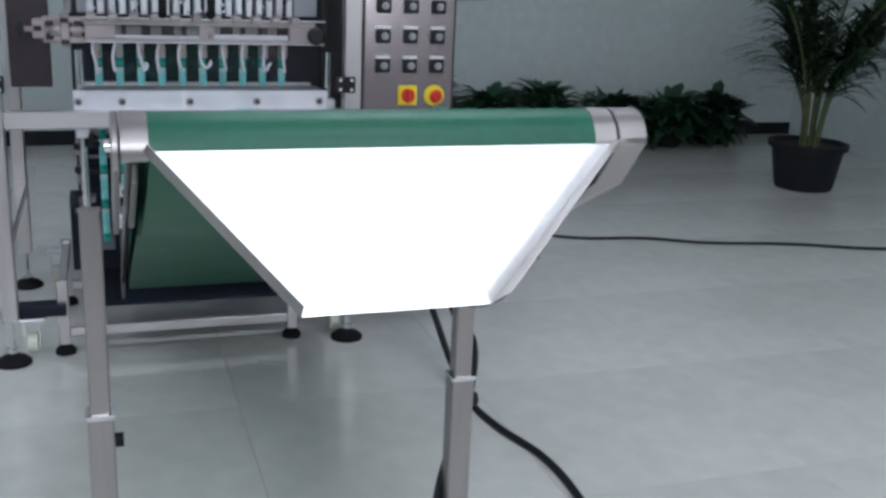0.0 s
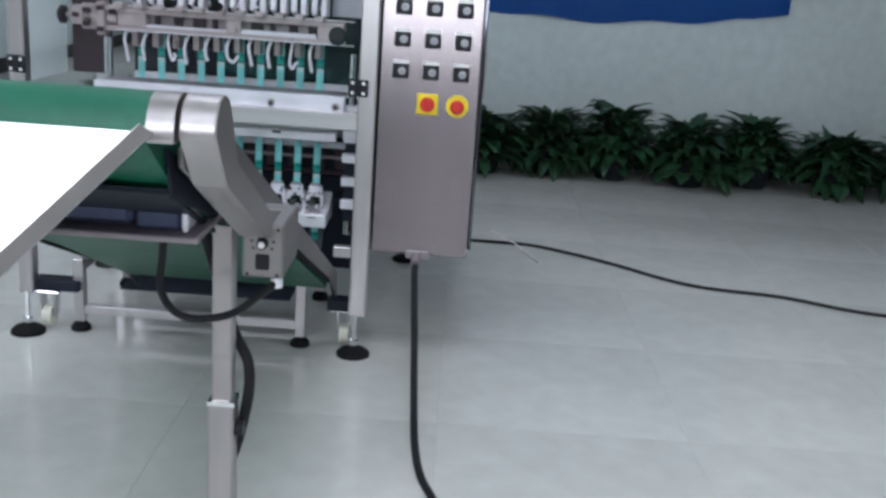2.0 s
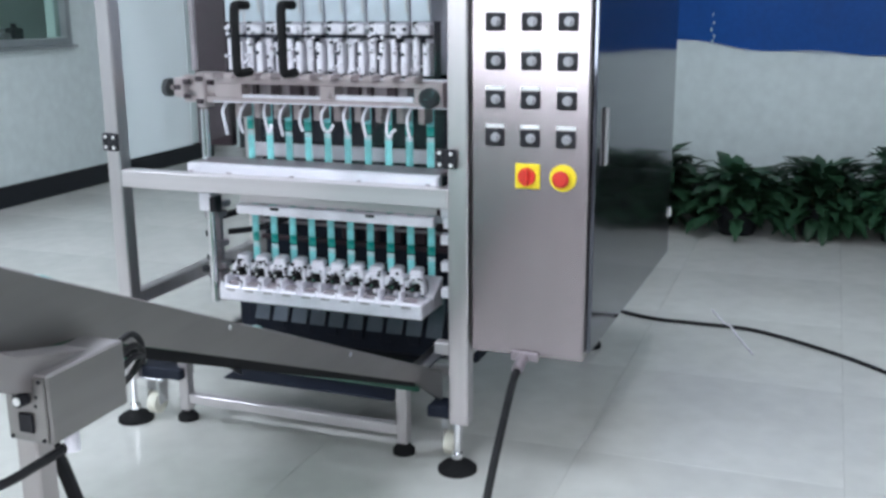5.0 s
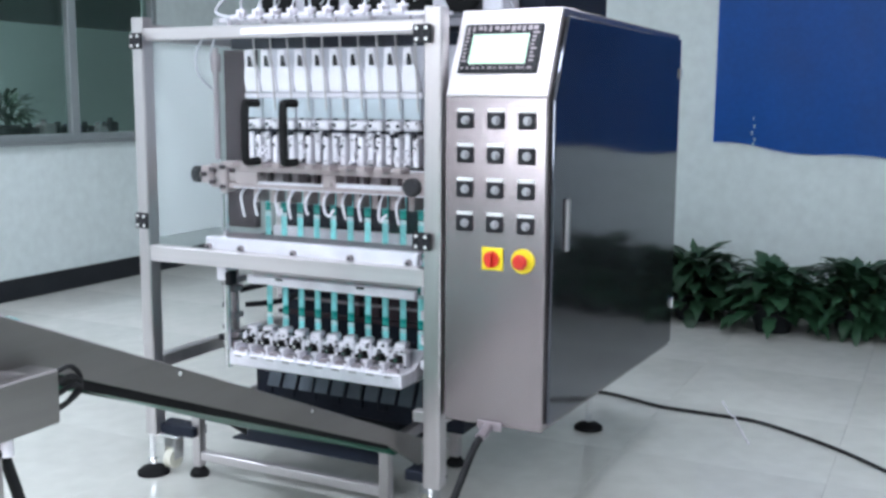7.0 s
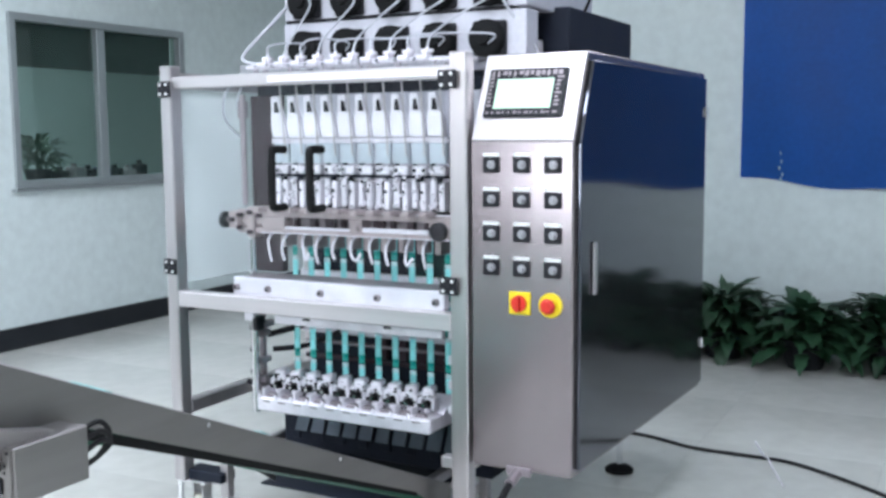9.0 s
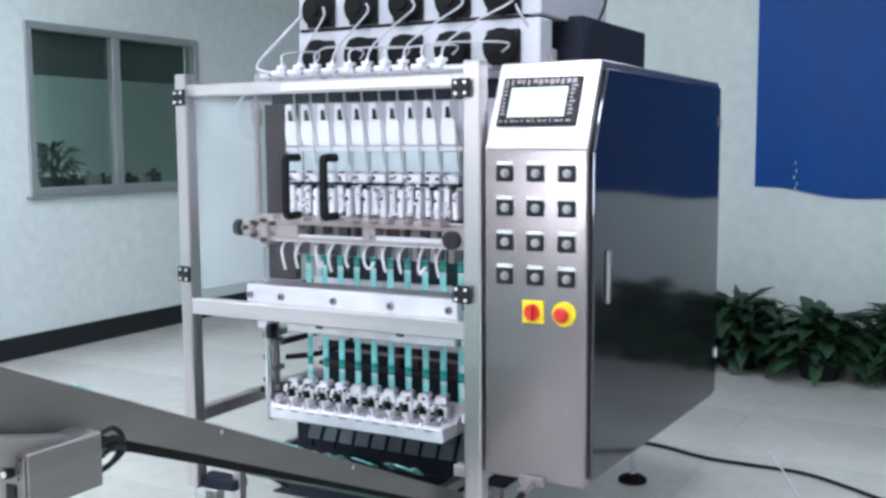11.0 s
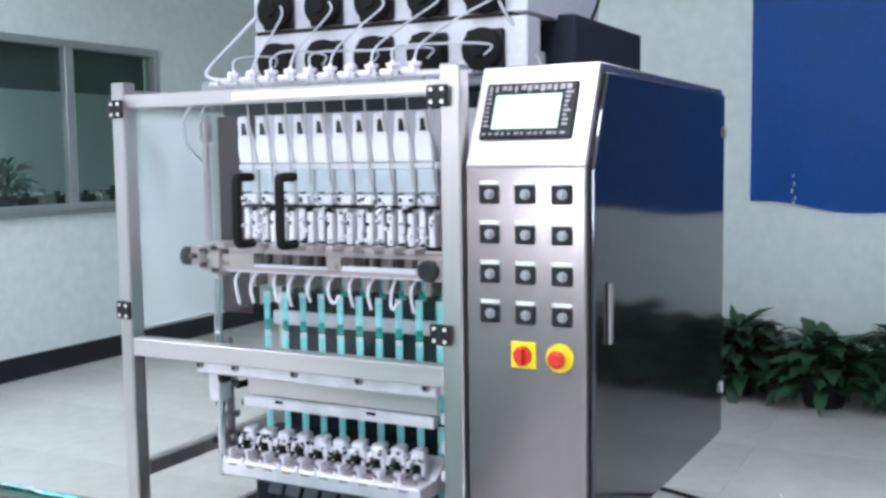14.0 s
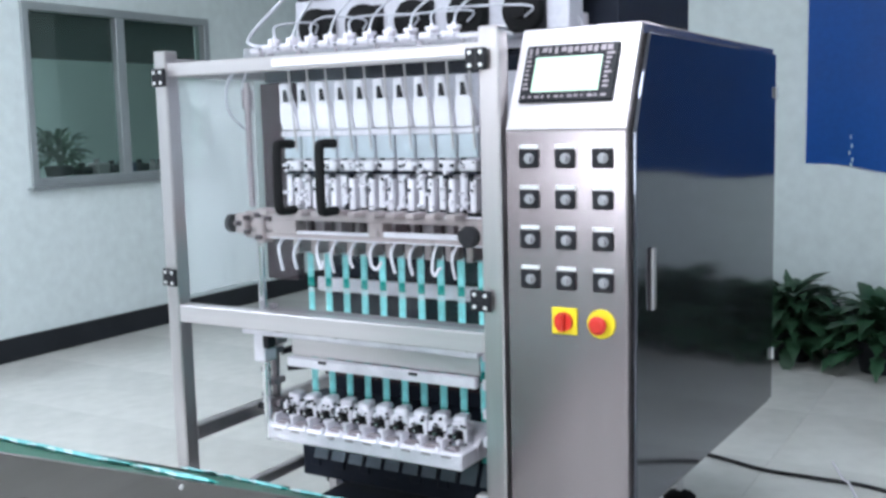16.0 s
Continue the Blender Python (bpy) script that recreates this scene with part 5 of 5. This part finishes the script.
def motions():
    # carriage: up while the packs are cut, down while the film is drawn
    rows = []
    low = -0.112
    keys = []
    for k in range(-8, 4):
        rise = 12.46 + CYCLE * k
        keys += [(rise - 0.30, low), (rise - 0.12, low * 0.78), (rise, low * 0.50), (rise + 0.10, low * 0.20), (rise + 0.20, 0.0), (rise + 0.74, 0.0),
                 (rise + 0.87, low * 0.12), (rise + 1.12, low * 0.40), (rise + 1.47, low * 0.76), (rise + 1.72, low)]
    for k0, k1 in zip(keys, keys[1:]):
        if k0[0] < 0 <= k1[0]:
            u = -k0[0] / (k1[0] - k0[0])
            rows.append((0.0, pose(0, 0, k0[1] + (k1[1] - k0[1]) * u)))
        if 0 < k1[0] < 16.0:
            rows.append((k1[0], pose(0, 0, k1[1])))
        if k0[0] < 16.0 <= k1[0]:
            u = (16.0 - k0[0]) / (k1[0] - k0[0])
            rows.append((16.0, pose(0, 0, k0[1] + (k1[1] - k0[1]) * u)))
    walk(CARRIAGE, rows)
    # packs: drawn down in the lanes step by step, cut, dropped, carried up the belt, over the roller, down the chute
    ang = math.degrees(math.atan(SLOPE))

    def in_lane(x, n):
        """n steps before the cut: hanging below one another, further back lying in the feed."""
        if n <= 5:
            return pose(x, LY, 0.385 + PITCH * n)
        return pose(x, LY + PITCH * (n - 5), 0.385 + PITCH * 5 + 0.035, 80)

    for b in range(-9, 9):
        cut = 12.82 + CYCLE * b
        for i in range(10):
            rnd = random.Random(100 * b + i + 5000)
            x = LANE[i]
            xb = max(KX0 + 0.05, min(KX1 - 0.05, x + 0.06 + rnd.uniform(-0.02, 0.02)))
            yaw = rnd.uniform(-30, 30)
            tip = rnd.uniform(-12, 12) + (26 if i > 7 else -20 if i < 1 else 0)
            lag = (0.10, 0.05, -0.02, 0.12, 0.29, 0.27, 0.02, -0.05, 0.08, 0.20)[(i + 3 * b + 27) % 10] + rnd.uniform(-0.03, 0.03)
            s0 = rnd.uniform(0.0, 0.03)
            p0 = belt_point(s0)
            reach = cut + TRAVEL + lag
            xe = -0.785 + (xb + 0.785) * 0.42
            key = []
            for n in range(12, 0, -1):
                t1 = cut - CYCLE * n + 1.02         # the draw stroke
                if t1 > -2.5 and t1 < 17:
                    key += [(t1 - 0.50, in_lane(x, n)), (t1 + 0.36, in_lane(x, n - 1))]
            if not key and cut > 8:
                key.append((0.0, in_lane(x, 12)))
            key += [(cut, in_lane(x, 0)),
                    (cut + 0.16, pose((x + xb) / 2, 0.16, 0.365, 40, 0, yaw * 0.5)),
                    (cut + 0.36, pose(xb, p0.y, p0.z, 90 - ang, 0, yaw)),
                    *[(cut + 0.36 + (reach - cut - 0.36) * k / 12, pose(xb, belt_point(s0 + (1 - s0) * k / 12).y, belt_point(s0 + (1 - s0) * k / 12).z, 90 - ang, 0, yaw)) for k in range(1, 13)],
                    (reach + 0.10, pose(xb, RY - 0.066, RZ + 0.010, 30, 0, yaw * 0.4)),
                    (reach + 0.17, pose(xb, -2.085, 1.035, -17, tip * 0.4, yaw * 0.2)),
                    (reach + 0.36, pose(xe, -2.160, 0.84, -12, tip, yaw * 0.2)),
                    (reach + 0.55, pose(xe, -2.22, 0.45, 25, tip * 1.4, yaw * 0.2)),
                    (reach + 0.70, pose(xe, -2.26, 0.008 + 0.006 * (i % 4), 90, 0, yaw))]
            if key[-1][0] < 0.3:
                continue
            rows = []
            first = [k for k in key if k[0] <= 0]
            if first:
                j = len(first) - 1
                if j + 1 < len(key):
                    a, c = key[j], key[j + 1]
                    u = -a[0] / (c[0] - a[0])
                    rows.append((0.0, Matrix.LocRotScale(a[1].translation.lerp(c[1].translation, u), a[1].to_quaternion().slerp(c[1].to_quaternion(), u), None)))
            else:
                rows.append((0.0, key[0][1]))
            rows += [k for k in key if 0 < k[0] < 16.0]
            later = [k for k in key if k[0] >= 16.0]
            if later and rows:
                c = later[0]
                j = key.index(c)
                a = key[j - 1] if j else c
                u = (16.0 - a[0]) / (c[0] - a[0]) if c[0] > a[0] else 0
                rows.append((16.0, Matrix.LocRotScale(a[1].translation.lerp(c[1].translation, u), a[1].to_quaternion().slerp(c[1].to_quaternion(), u), None)))
            else:
                rows.append((16.0, key[-1][1]))
            ob = new("stick_pack", PACK)
            tagged(ob, "slim teal stick pack with pale sealed ends", "stick pack", "stick packs")
            walk(ob, rows)


# ---- floor tiles ----
TP = 0.76
bm = B()
box(bm, -TP / 2 + 0.0004, TP / 2 - 0.0004, -TP / 2 + 0.0004, TP / 2 - 0.0004, -0.004, 0.0, 0.0006)
TILE = finish(bm, "tile", FLOOR_MAT, False)
for i in range(-9, 6):
    for j in range(-7, 9):
        ob = new("tile", TILE)
        ob.location = (-0.055 + TP * (i + 0.5), -0.50 + TP * (j + 0.5), 0.0)
        ob.parent = floor_ob
bm = B()
box(bm, -7.5, -2.2, -0.50 + TP * 9, 14.3, -0.005, 0.0, 0)
ob = new("passage_floor", finish(bm, "passage_floor", FLOOR_MAT))
ob.parent = floor_ob

motions()
